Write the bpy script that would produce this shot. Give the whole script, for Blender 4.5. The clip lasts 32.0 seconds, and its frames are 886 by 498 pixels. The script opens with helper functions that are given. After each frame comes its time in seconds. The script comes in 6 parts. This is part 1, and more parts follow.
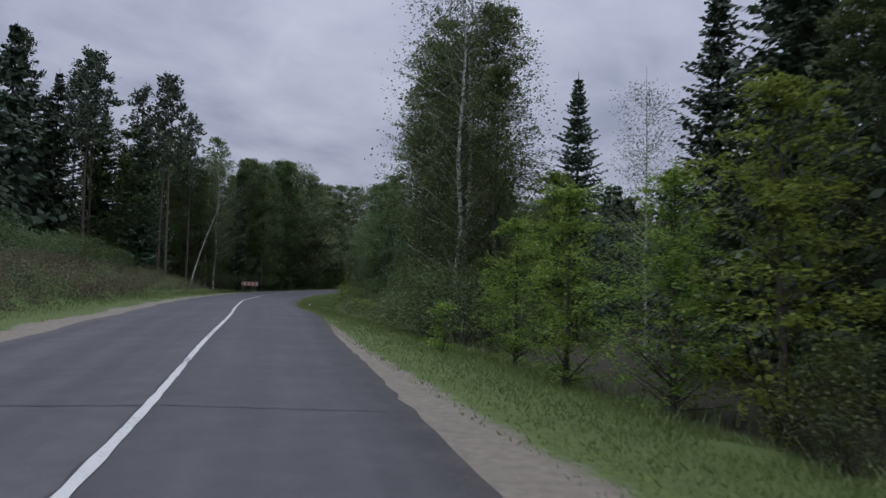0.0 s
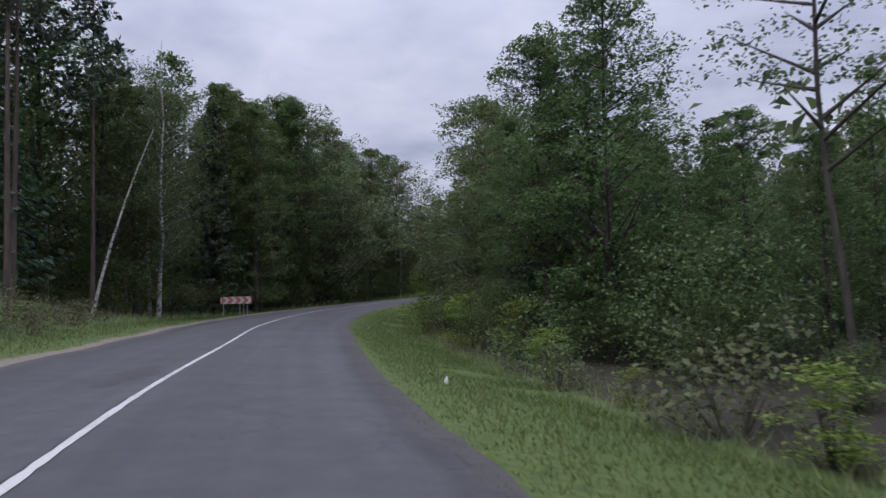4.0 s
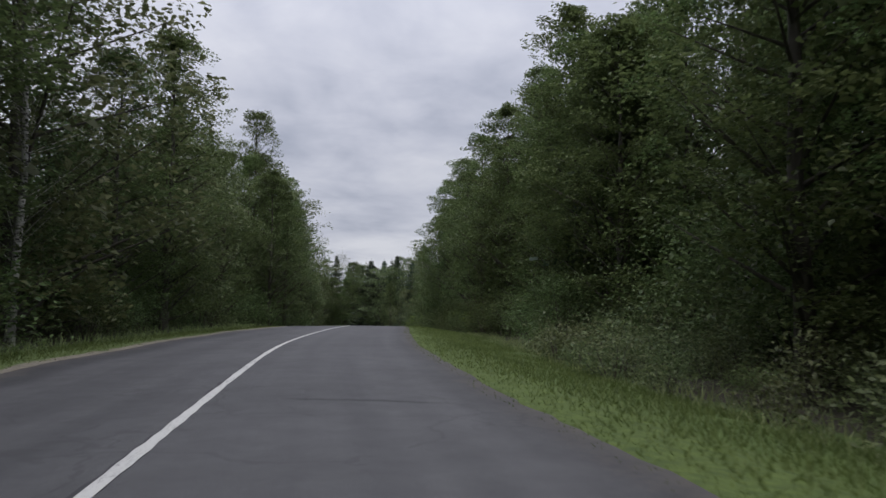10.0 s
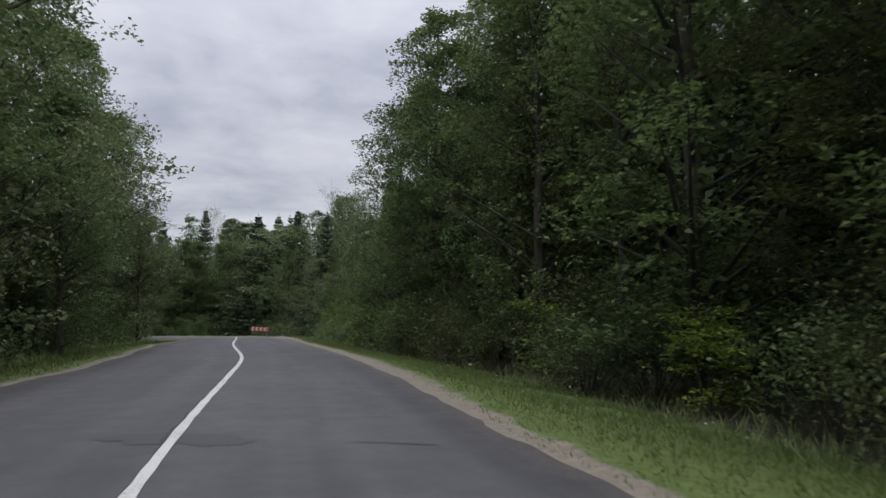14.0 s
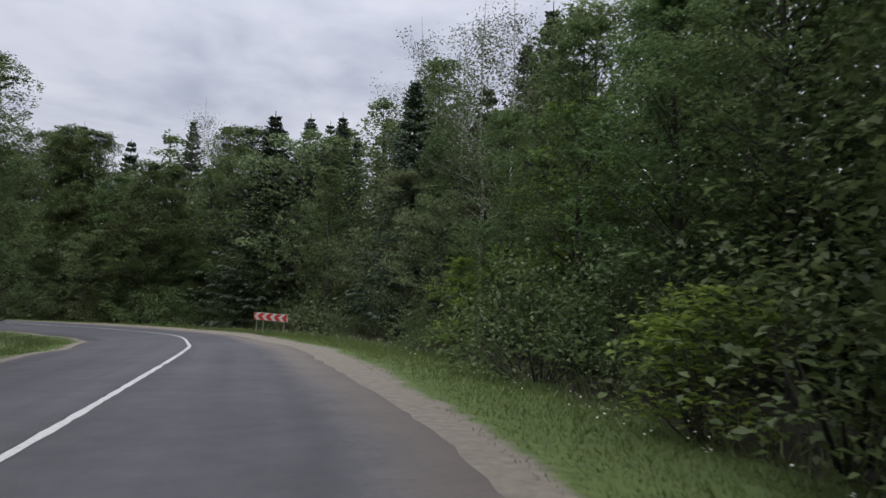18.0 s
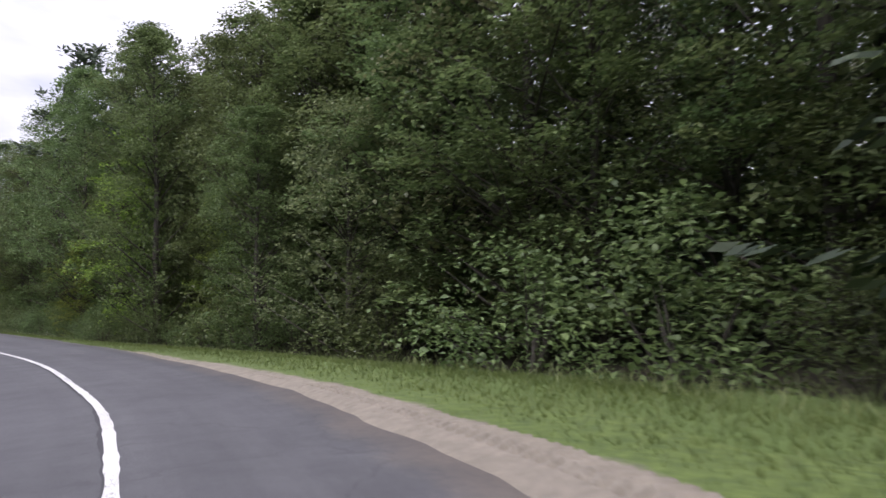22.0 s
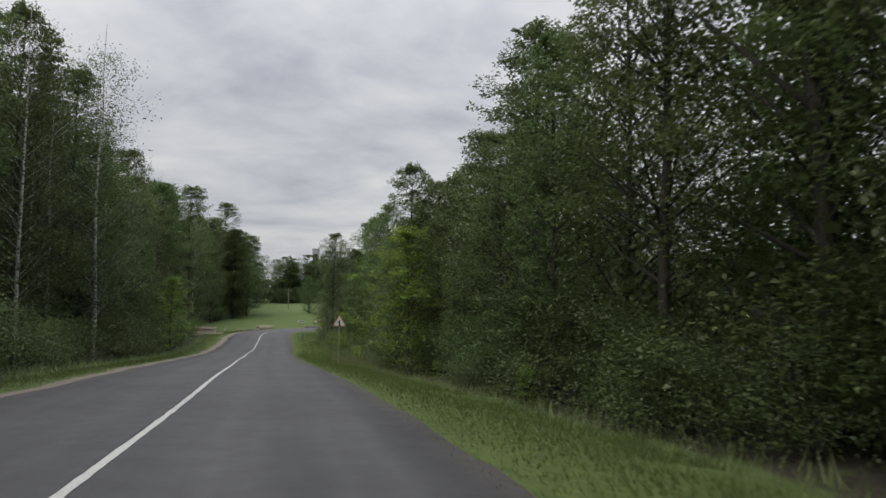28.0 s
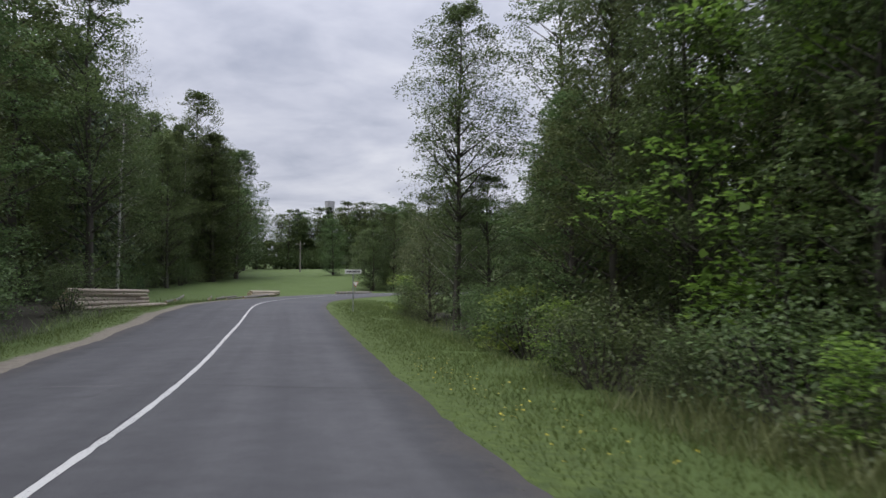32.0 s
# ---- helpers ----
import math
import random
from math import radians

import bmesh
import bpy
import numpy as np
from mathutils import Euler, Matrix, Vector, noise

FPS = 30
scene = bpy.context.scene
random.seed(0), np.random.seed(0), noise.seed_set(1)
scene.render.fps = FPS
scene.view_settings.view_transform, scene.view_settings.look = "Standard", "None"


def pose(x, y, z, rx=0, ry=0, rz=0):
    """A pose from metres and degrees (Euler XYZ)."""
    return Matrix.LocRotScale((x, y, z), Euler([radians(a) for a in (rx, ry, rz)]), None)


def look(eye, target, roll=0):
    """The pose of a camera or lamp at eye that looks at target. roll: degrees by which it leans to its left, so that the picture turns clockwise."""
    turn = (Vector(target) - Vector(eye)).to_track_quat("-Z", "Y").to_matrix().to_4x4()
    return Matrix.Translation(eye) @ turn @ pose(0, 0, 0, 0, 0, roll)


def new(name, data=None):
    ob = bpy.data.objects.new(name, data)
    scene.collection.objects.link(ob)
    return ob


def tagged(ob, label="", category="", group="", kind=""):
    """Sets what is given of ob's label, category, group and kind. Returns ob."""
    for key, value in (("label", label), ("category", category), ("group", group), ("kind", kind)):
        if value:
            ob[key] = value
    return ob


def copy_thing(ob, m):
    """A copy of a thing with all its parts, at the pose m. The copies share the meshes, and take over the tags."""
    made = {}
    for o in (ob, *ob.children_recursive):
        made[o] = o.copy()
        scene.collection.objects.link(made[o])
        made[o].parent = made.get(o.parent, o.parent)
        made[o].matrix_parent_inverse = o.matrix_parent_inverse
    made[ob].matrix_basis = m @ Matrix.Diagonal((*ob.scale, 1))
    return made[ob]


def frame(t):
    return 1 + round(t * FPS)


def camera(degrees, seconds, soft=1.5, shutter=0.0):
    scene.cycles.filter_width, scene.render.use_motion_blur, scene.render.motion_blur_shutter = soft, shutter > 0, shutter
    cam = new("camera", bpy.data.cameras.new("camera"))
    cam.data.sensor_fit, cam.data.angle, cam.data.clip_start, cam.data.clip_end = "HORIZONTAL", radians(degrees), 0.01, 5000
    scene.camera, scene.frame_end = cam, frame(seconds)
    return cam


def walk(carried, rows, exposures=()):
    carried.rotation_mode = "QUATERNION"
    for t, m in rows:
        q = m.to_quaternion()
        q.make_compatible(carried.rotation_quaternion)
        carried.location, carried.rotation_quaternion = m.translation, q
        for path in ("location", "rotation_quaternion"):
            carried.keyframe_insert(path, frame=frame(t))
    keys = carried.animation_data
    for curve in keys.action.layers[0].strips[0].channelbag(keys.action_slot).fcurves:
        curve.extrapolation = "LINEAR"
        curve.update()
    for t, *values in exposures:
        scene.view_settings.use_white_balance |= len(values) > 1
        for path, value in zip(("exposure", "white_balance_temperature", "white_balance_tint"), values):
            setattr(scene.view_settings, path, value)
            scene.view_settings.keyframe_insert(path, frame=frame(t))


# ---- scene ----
cam = camera(63.0, 32.0, soft=1.5, shutter=0.15)
# the drive: seconds, x, y, z, pitch, roll, yaw
PATH = [
    (0.0, 0.00, -0.00, 1.30, 4.06, -1.58, -0.00),    (0.5, -1.26, 5.08, 1.39, 4.20, -1.52, 0.22),
    (1.0, -2.64, 10.24, 1.49, 4.32, -1.40, 0.39),    (1.5, -3.84, 15.42, 1.62, 4.47, -1.16, 0.45),
    (2.0, -5.08, 20.76, 1.74, 4.51, -0.52, 0.47),    (2.5, -6.36, 26.18, 1.84, 4.59, 0.04, 0.44),
    (3.0, -7.67, 31.79, 1.92, 4.44, 0.67, 0.45),    (3.5, -8.95, 37.44, 1.98, 4.26, 1.12, 0.43),
    (4.0, -10.34, 43.28, 2.04, 4.40, 1.58, 0.36),    (4.5, -11.80, 49.42, 2.09, 4.29, 1.84, 0.13),
    (5.0, -13.21, 55.77, 2.17, 4.34, 1.57, -0.40),    (5.5, -14.58, 62.22, 2.26, 4.44, 1.06, -0.90),
    (6.0, -15.88, 68.65, 2.37, 4.57, 0.49, -1.43),    (6.5, -17.02, 74.93, 2.50, 4.76, 0.05, -2.59),
    (7.0, -17.82, 80.98, 2.65, 5.08, -0.13, -5.75),    (7.5, -18.25, 86.95, 2.79, 5.36, -0.09, -9.54),
    (8.0, -18.24, 92.80, 2.94, 5.59, -0.05, -13.10),    (8.5, -17.77, 98.49, 3.10, 5.73, -0.04, -16.73),
    (9.0, -16.90, 104.15, 3.27, 5.91, -0.15, -20.10),    (9.5, -15.71, 109.92, 3.44, 6.04, -0.22, -23.11),
    (10.0, -14.32, 115.67, 3.58, 6.26, -0.07, -25.60),    (10.5, -12.73, 121.41, 3.80, 6.45, 0.09, -27.73),
    (11.0, -10.87, 127.07, 4.06, 6.50, 0.09, -28.87),    (11.5, -8.88, 132.51, 4.32, 6.53, -0.14, -29.95),
    (12.0, -7.03, 137.62, 4.53, 6.32, -0.11, -30.94),    (12.5, -5.07, 142.90, 4.69, 6.04, -0.04, -31.77),
    (13.0, -2.95, 148.40, 4.79, 5.62, -0.01, -32.70),    (13.5, -0.90, 153.74, 4.85, 5.18, -0.02, -33.78),
    (14.0, 1.13, 158.91, 4.87, 4.75, -0.04, -34.45),    (14.5, 3.14, 163.98, 4.86, 4.26, -0.04, -34.71),
    (15.0, 5.17, 169.01, 4.82, 3.98, 0.08, -34.87),    (15.5, 7.16, 173.96, 4.75, 3.89, 0.20, -34.83),
    (16.0, 9.08, 178.76, 4.68, 3.93, 0.22, -34.56),    (16.5, 10.88, 183.37, 4.60, 3.99, -0.00, -34.06),
    (17.0, 12.54, 187.73, 4.52, 3.91, -0.58, -33.45),    (17.5, 14.13, 192.05, 4.41, 3.62, -1.17, -32.75),
    (18.0, 15.76, 196.67, 4.30, 3.44, -1.59, -32.70),    (18.5, 17.36, 201.31, 4.19, 3.54, -1.81, -32.66),
    (19.0, 18.83, 205.67, 4.08, 3.69, -1.95, -32.20),    (19.5, 20.30, 210.15, 4.00, 3.52, -1.68, -31.25),
    (20.0, 21.85, 215.83, 3.81, 2.87, -0.77, -28.80),    (20.5, 23.04, 221.66, 3.52, 2.52, 0.22, -24.95),
    (21.0, 23.65, 227.93, 3.29, 2.61, 0.51, -18.22),    (21.5, 23.72, 234.09, 3.01, 2.74, 0.80, -12.31),
    (22.0, 23.05, 240.06, 2.79, 3.29, 1.43, -6.15),    (22.5, 21.65, 246.12, 2.61, 3.93, 1.76, 1.34),
    (23.0, 19.57, 252.11, 2.49, 4.67, 1.82, 7.83),    (23.5, 16.84, 258.00, 2.45, 5.29, 1.66, 13.06),
    (24.0, 13.04, 264.46, 2.43, 5.47, 1.32, 16.80),    (24.5, 8.77, 270.97, 2.43, 5.63, 1.17, 19.10),
    (25.0, 4.40, 277.24, 2.43, 5.49, 1.28, 20.71),    (25.5, 0.06, 283.57, 2.42, 5.51, 1.36, 21.55),
    (26.0, -4.41, 289.85, 2.39, 5.37, 1.09, 22.70),    (26.5, -8.96, 296.09, 2.34, 5.22, 0.66, 23.26),
    (27.0, -13.47, 302.27, 2.26, 5.09, 0.17, 23.01),    (27.5, -17.87, 308.40, 2.16, 4.92, -0.27, 22.24),
    (28.0, -22.18, 314.38, 2.02, 4.50, -0.59, 22.10),    (28.5, -26.60, 320.62, 1.80, 3.80, -0.45, 22.06),
    (29.0, -31.03, 326.90, 1.51, 3.23, -0.16, 22.03),    (29.5, -35.45, 333.15, 1.13, 2.62, -0.12, 21.94),
    (30.0, -39.91, 339.31, 0.73, 2.38, 0.03, 21.96),    (30.5, -44.23, 345.43, 0.34, 2.46, 0.04, 22.05),
    (31.0, -48.50, 351.38, -0.04, 2.18, -0.01, 22.10),    (31.5, -52.57, 357.18, -0.39, 2.29, 0.17, 22.21),
    (32.0, -56.75, 362.88, -0.67, 2.45, 0.08, 22.32),
]
walk(cam, [(t, pose(x, y, z, 90 + p, r, w)) for t, x, y, z, p, r, w in PATH], exposures=[(0.0, -0.52, 6000, 16), (1.0, -0.28, 6000, 17), (2.0, -0.2, 6000, 18), (4.5, -0.1, 6000, 20), (7.0, 0.38, 7100, 17), (8.0, -0.07, 6800, 18), (9.0, -0.12, 6650, 13), (11.0, -0.1, 6400, 14), (14.0, -0.02, 6550, 13), (17.0, 0.0, 6450, 13), (19.0, 0.2, 6450, 14),
    (20.0, 0.62, 6650, 14), (21.0, 0.95, 6450, 20), (22.0, 0.78, 6500, 22), (23.0, 0.24, 6850, 18), (24.0, -0.04, 7000, 9), (25.0, -0.14, 7000, 8), (28.0, -0.07, 6950, 9), (29.0, -0.15, 6600, 11), (30.0, -0.06, 6250, 12), (32.0, 0.06, 6450, 14)])

# ---- world and light: an overcast summer day ----
SUN_EL, SUN_AZ = radians(60), radians(205)
world = bpy.data.worlds.new("overcast_sky")
scene.world = world
world.use_nodes = True
wn, wl = world.node_tree.nodes, world.node_tree.links
wn.clear()
w_out, w_bg = wn.new("ShaderNodeOutputWorld"), wn.new("ShaderNodeBackground")
w_sky = wn.new("ShaderNodeTexSky")
w_sky.sky_type, w_sky.sun_disc, w_sky.sun_elevation, w_sky.sun_rotation = "NISHITA", False, SUN_EL, SUN_AZ
w_co, w_sep = wn.new("ShaderNodeTexCoord"), wn.new("ShaderNodeSeparateXYZ")
wl.new(w_co.outputs["Generated"], w_sep.inputs[0])


def wmath(op, a, b=None, clamp=False):
    n = wn.new("ShaderNodeMath")
    n.operation, n.use_clamp = op, clamp
    for i, v in enumerate((a, b)):
        if v is None:
            continue
        if isinstance(v, (int, float)):
            n.inputs[i].default_value = v
        else:
            wl.new(v, n.inputs[i])
    return n.outputs[0]


up = wmath("ADD", wmath("MAXIMUM", w_sep.outputs[2], 0.0), 0.16)
w_cmb = wn.new("ShaderNodeCombineXYZ")
wl.new(wmath("DIVIDE", w_sep.outputs[0], up), w_cmb.inputs[0])
wl.new(wmath("DIVIDE", w_sep.outputs[1], up), w_cmb.inputs[1])


def cloud(scale, detail, rough, dist):
    n = wn.new("ShaderNodeTexNoise")
    n.inputs["Scale"].default_value, n.inputs["Detail"].default_value = scale, detail
    n.inputs["Roughness"].default_value, n.inputs["Distortion"].default_value = rough, dist
    wl.new(w_cmb.outputs[0], n.inputs["Vector"])
    return n.outputs["Fac"]


c_mix = wmath("ADD", wmath("MULTIPLY", cloud(0.9, 5, 0.55, 0.6), 0.68), wmath("MULTIPLY", cloud(3.2, 5, 0.55, 0.3), 0.32))
w_ramp = wn.new("ShaderNodeValToRGB")
wl.new(c_mix, w_ramp.inputs[0])
e = w_ramp.color_ramp.elements
e[0].position, e[0].color = 0.36, (0.42, 0.455, 0.54, 1)
e[1].position, e[1].color = 0.62, (0.76, 0.785, 0.835, 1)
mid = e.new(0.47)
mid.color = (0.575, 0.605, 0.685, 1)
w_dim = wn.new("ShaderNodeMix")
w_dim.data_type, w_dim.blend_type = "RGBA", "MIX"
w_dim.inputs[0].default_value = 0.10
wl.new(w_ramp.outputs[0], w_dim.inputs[6])
w_scale = wn.new("ShaderNodeVectorMath")
w_scale.operation = "SCALE"
w_scale.inputs["Scale"].default_value = 0.1
wl.new(w_sky.outputs[0], w_scale.inputs[0])
wl.new(w_scale.outputs[0], w_dim.inputs[7])
wl.new(w_dim.outputs[2], w_bg.inputs["Color"])
# an overcast sky grows brighter towards the zenith
z_up = wmath("MAXIMUM", w_sep.outputs[2], 0.0)
wl.new(wmath("ADD", wmath("MULTIPLY", wmath("MULTIPLY", z_up, z_up), 2.0), 0.90), w_bg.inputs["Strength"])
wl.new(w_bg.outputs[0], w_out.inputs[0])
sun_data = bpy.data.lights.new("sun", "SUN")
sun_data.energy, sun_data.angle, sun_data.color = 1.5, radians(60), (1.0, 0.97, 0.92)
sun = new("sun", sun_data)
sun.matrix_world = look((math.sin(SUN_AZ) * math.cos(SUN_EL) * 50, math.cos(SUN_AZ) * math.cos(SUN_EL) * 50, math.sin(SUN_EL) * 50), (0, 0, 0))


# ---- materials ----
def material(name):
    m = bpy.data.materials.new(name)
    m.use_nodes = True
    t = m.node_tree
    return m, t, t.nodes["Principled BSDF"]


def node(t, kind, **inputs):
    n = t.nodes.new(kind)
    for k, v in inputs.items():
        n.inputs[k.replace("_", " ")].default_value = v
    return n


def noise_tex(t, scale, detail=4.0, rough=0.55, vec=None):
    n = node(t, "ShaderNodeTexNoise", Scale=scale, Detail=detail, Roughness=rough)
    if vec is not None:
        t.links.new(vec, n.inputs["Vector"])
    return n.outputs["Fac"]


def ramp(t, fac, *stops):
    n = t.nodes.new("ShaderNodeValToRGB")
    el = n.color_ramp.elements
    while len(el) < len(stops):
        el.new(0.5)
    for e_, (p, c) in zip(el, stops):
        e_.position, e_.color = p, (*c, 1)
    t.links.new(fac, n.inputs[0])
    return n.outputs[0]


def mix(t, fac, a, b, how="MIX"):
    n = t.nodes.new("ShaderNodeMix")
    n.data_type, n.blend_type = "RGBA", how
    for i, v in ((0, fac), (6, a), (7, b)):
        if isinstance(v, (int, float)):
            n.inputs[i].default_value = v
        elif isinstance(v, tuple):
            n.inputs[i].default_value = (*v, 1)
        else:
            t.links.new(v, n.inputs[i])
    return n.outputs[2]


def calc(t, op, a, b=0.0, clamp=False):
    n = t.nodes.new("ShaderNodeMath")
    n.operation, n.use_clamp = op, clamp
    for i, v in enumerate((a, b)):
        if isinstance(v, (int, float)):
            n.inputs[i].default_value = v
        else:
            t.links.new(v, n.inputs[i])
    return n.outputs[0]


def bump(t, p, height, strength=0.4, distance=0.02):
    n = node(t, "ShaderNodeBump", Strength=strength, Distance=distance)
    t.links.new(height, n.inputs["Height"])
    t.links.new(n.outputs[0], p.inputs["Normal"])


def place(t):
    return t.nodes.new("ShaderNodeTexCoord").outputs["Object"]


def uv_split(t):
    n = t.nodes.new("ShaderNodeSeparateXYZ")
    t.links.new(t.nodes.new("ShaderNodeTexCoord").outputs["UV"], n.inputs[0])
    return n.outputs[0], n.outputs[1]


def plain(name, colour, rough=0.6, metal=0.0, grain=30.0, vary=0.12, relief=0.1):
    m, t, p = material(name)
    co = place(t)
    a = noise_tex(t, grain, 5, 0.6, co)
    b = noise_tex(t, grain * 0.12, 3, 0.5, co)
    dark = tuple(c * (1 - 2 * vary) for c in colour)
    light = tuple(min(1, c * (1 + vary)) for c in colour)
    t.links.new(mix(t, calc(t, "MULTIPLY", b, 0.6), ramp(t, a, (0.3, dark), (0.7, light)), dark), p.inputs["Base Color"])
    p.inputs["Roughness"].default_value, p.inputs["Metallic"].default_value = rough, metal
    bump(t, p, a, relief, 0.005)
    return m


def leaf_material(name, dark, light, gloss=0.5, through_leaf=0.42, soft=0.92):
    m, t, p = material(name)
    geo, info = t.nodes.new("ShaderNodeNewGeometry"), t.nodes.new("ShaderNodeObjectInfo")
    n = noise_tex(t, 0.45, 3, 0.6, place(t))
    r = calc(t, "ADD", calc(t, "MULTIPLY", geo.outputs["Random Per Island"], 0.5), calc(t, "MULTIPLY", n, 0.5))
    col = ramp(t, r, (0.2, dark), (0.8, light))
    hsv = node(t, "ShaderNodeHueSaturation", Saturation=soft)
    t.links.new(calc(t, "ADD", calc(t, "MULTIPLY", info.outputs["Random"], 0.05), 0.455), hsv.inputs["Hue"])
    t.links.new(calc(t, "ADD", calc(t, "MULTIPLY", info.outputs["Random"], 0.5), 0.75), hsv.inputs["Value"])
    t.links.new(col, hsv.inputs["Color"])
    t.links.new(hsv.outputs[0], p.inputs["Base Color"])
    p.inputs["Roughness"].default_value = gloss
    p.inputs["Specular IOR Level"].default_value = 0.35
    tr = t.nodes.new("ShaderNodeBsdfTranslucent")
    t.links.new(hsv.outputs[0], tr.inputs["Color"])
    ms = t.nodes.new("ShaderNodeMixShader")
    ms.inputs[0].default_value = through_leaf
    t.links.new(p.outputs[0], ms.inputs[1])
    t.links.new(tr.outputs[0], ms.inputs[2])
    t.links.new(ms.outputs[0], t.nodes["Material Output"].inputs["Surface"])
    return m


def bark_material(name, dark, light, scale=6.0, bands=False):
    m, t, p = material(name)
    co = place(t)
    mp = node(t, "ShaderNodeMapping", Scale=(scale, scale, scale * (2.2 if bands else 0.22)))
    t.links.new(co, mp.inputs["Vector"])
    a = noise_tex(t, 1.0, 5, 0.65, mp.outputs[0])
    col = ramp(t, a, (0.40 if bands else 0.3, dark), (0.50 if bands else 0.7, light))
    t.links.new(mix(t, calc(t, "MULTIPLY", noise_tex(t, 0.7, 2, 0.5, co), 0.45), col, dark), p.inputs["Base Color"])
    p.inputs["Roughness"].default_value = 0.85
    bump(t, p, a, 0.6, 0.02)
    return m


LEAF_DARK = leaf_material("alder_leaf", (0.041, 0.077, 0.027), (0.148, 0.232, 0.075))
LEAF_MID = leaf_material("aspen_leaf", (0.047, 0.084, 0.029), (0.160, 0.245, 0.080))
LEAF_BIRCH = leaf_material("birch_leaf", (0.044, 0.072, 0.029), (0.145, 0.202, 0.080))
LEAF_MAPLE = leaf_material("maple_leaf", (0.078, 0.152, 0.030), (0.250, 0.385, 0.075), 0.45, 0.45, 1.0)
LEAF_WILLOW = leaf_material("willow_leaf", (0.066, 0.102, 0.042), (0.198, 0.258, 0.106))
NEEDLE_SPRUCE = leaf_material("spruce_needle", (0.025, 0.048, 0.030), (0.071, 0.115, 0.062), 0.6, 0.05)
NEEDLE_PINE = leaf_material("pine_needle", (0.029, 0.050, 0.033), (0.084, 0.120, 0.068), 0.6, 0.05)
HEATHER = leaf_material("heather", (0.062, 0.053, 0.031), (0.155, 0.143, 0.070))
GRASS_BLADE = leaf_material("grass_blade", (0.056, 0.096, 0.020), (0.130, 0.186, 0.042), 0.6, 0.3, 0.9)
GRASS_DRY = leaf_material("tall_grass", (0.098, 0.140, 0.044), (0.225, 0.290, 0.095), 0.6, 0.3, 0.85)
PETAL_WHITE = plain("white_petal", (0.75, 0.75, 0.70), 0.6)
PETAL_YELLOW = plain("yellow_petal", (0.65, 0.55, 0.06), 0.6)
BARK_DARK = bark_material("alder_bark", (0.030, 0.027, 0.022), (0.105, 0.095, 0.080))
BARK_PINE = bark_material("pine_bark", (0.045, 0.036, 0.030), (0.135, 0.102, 0.080), 5)
BARK_BIRCH = bark_material("birch_bark", (0.035, 0.032, 0.030), (0.52, 0.51, 0.48), 5, True)


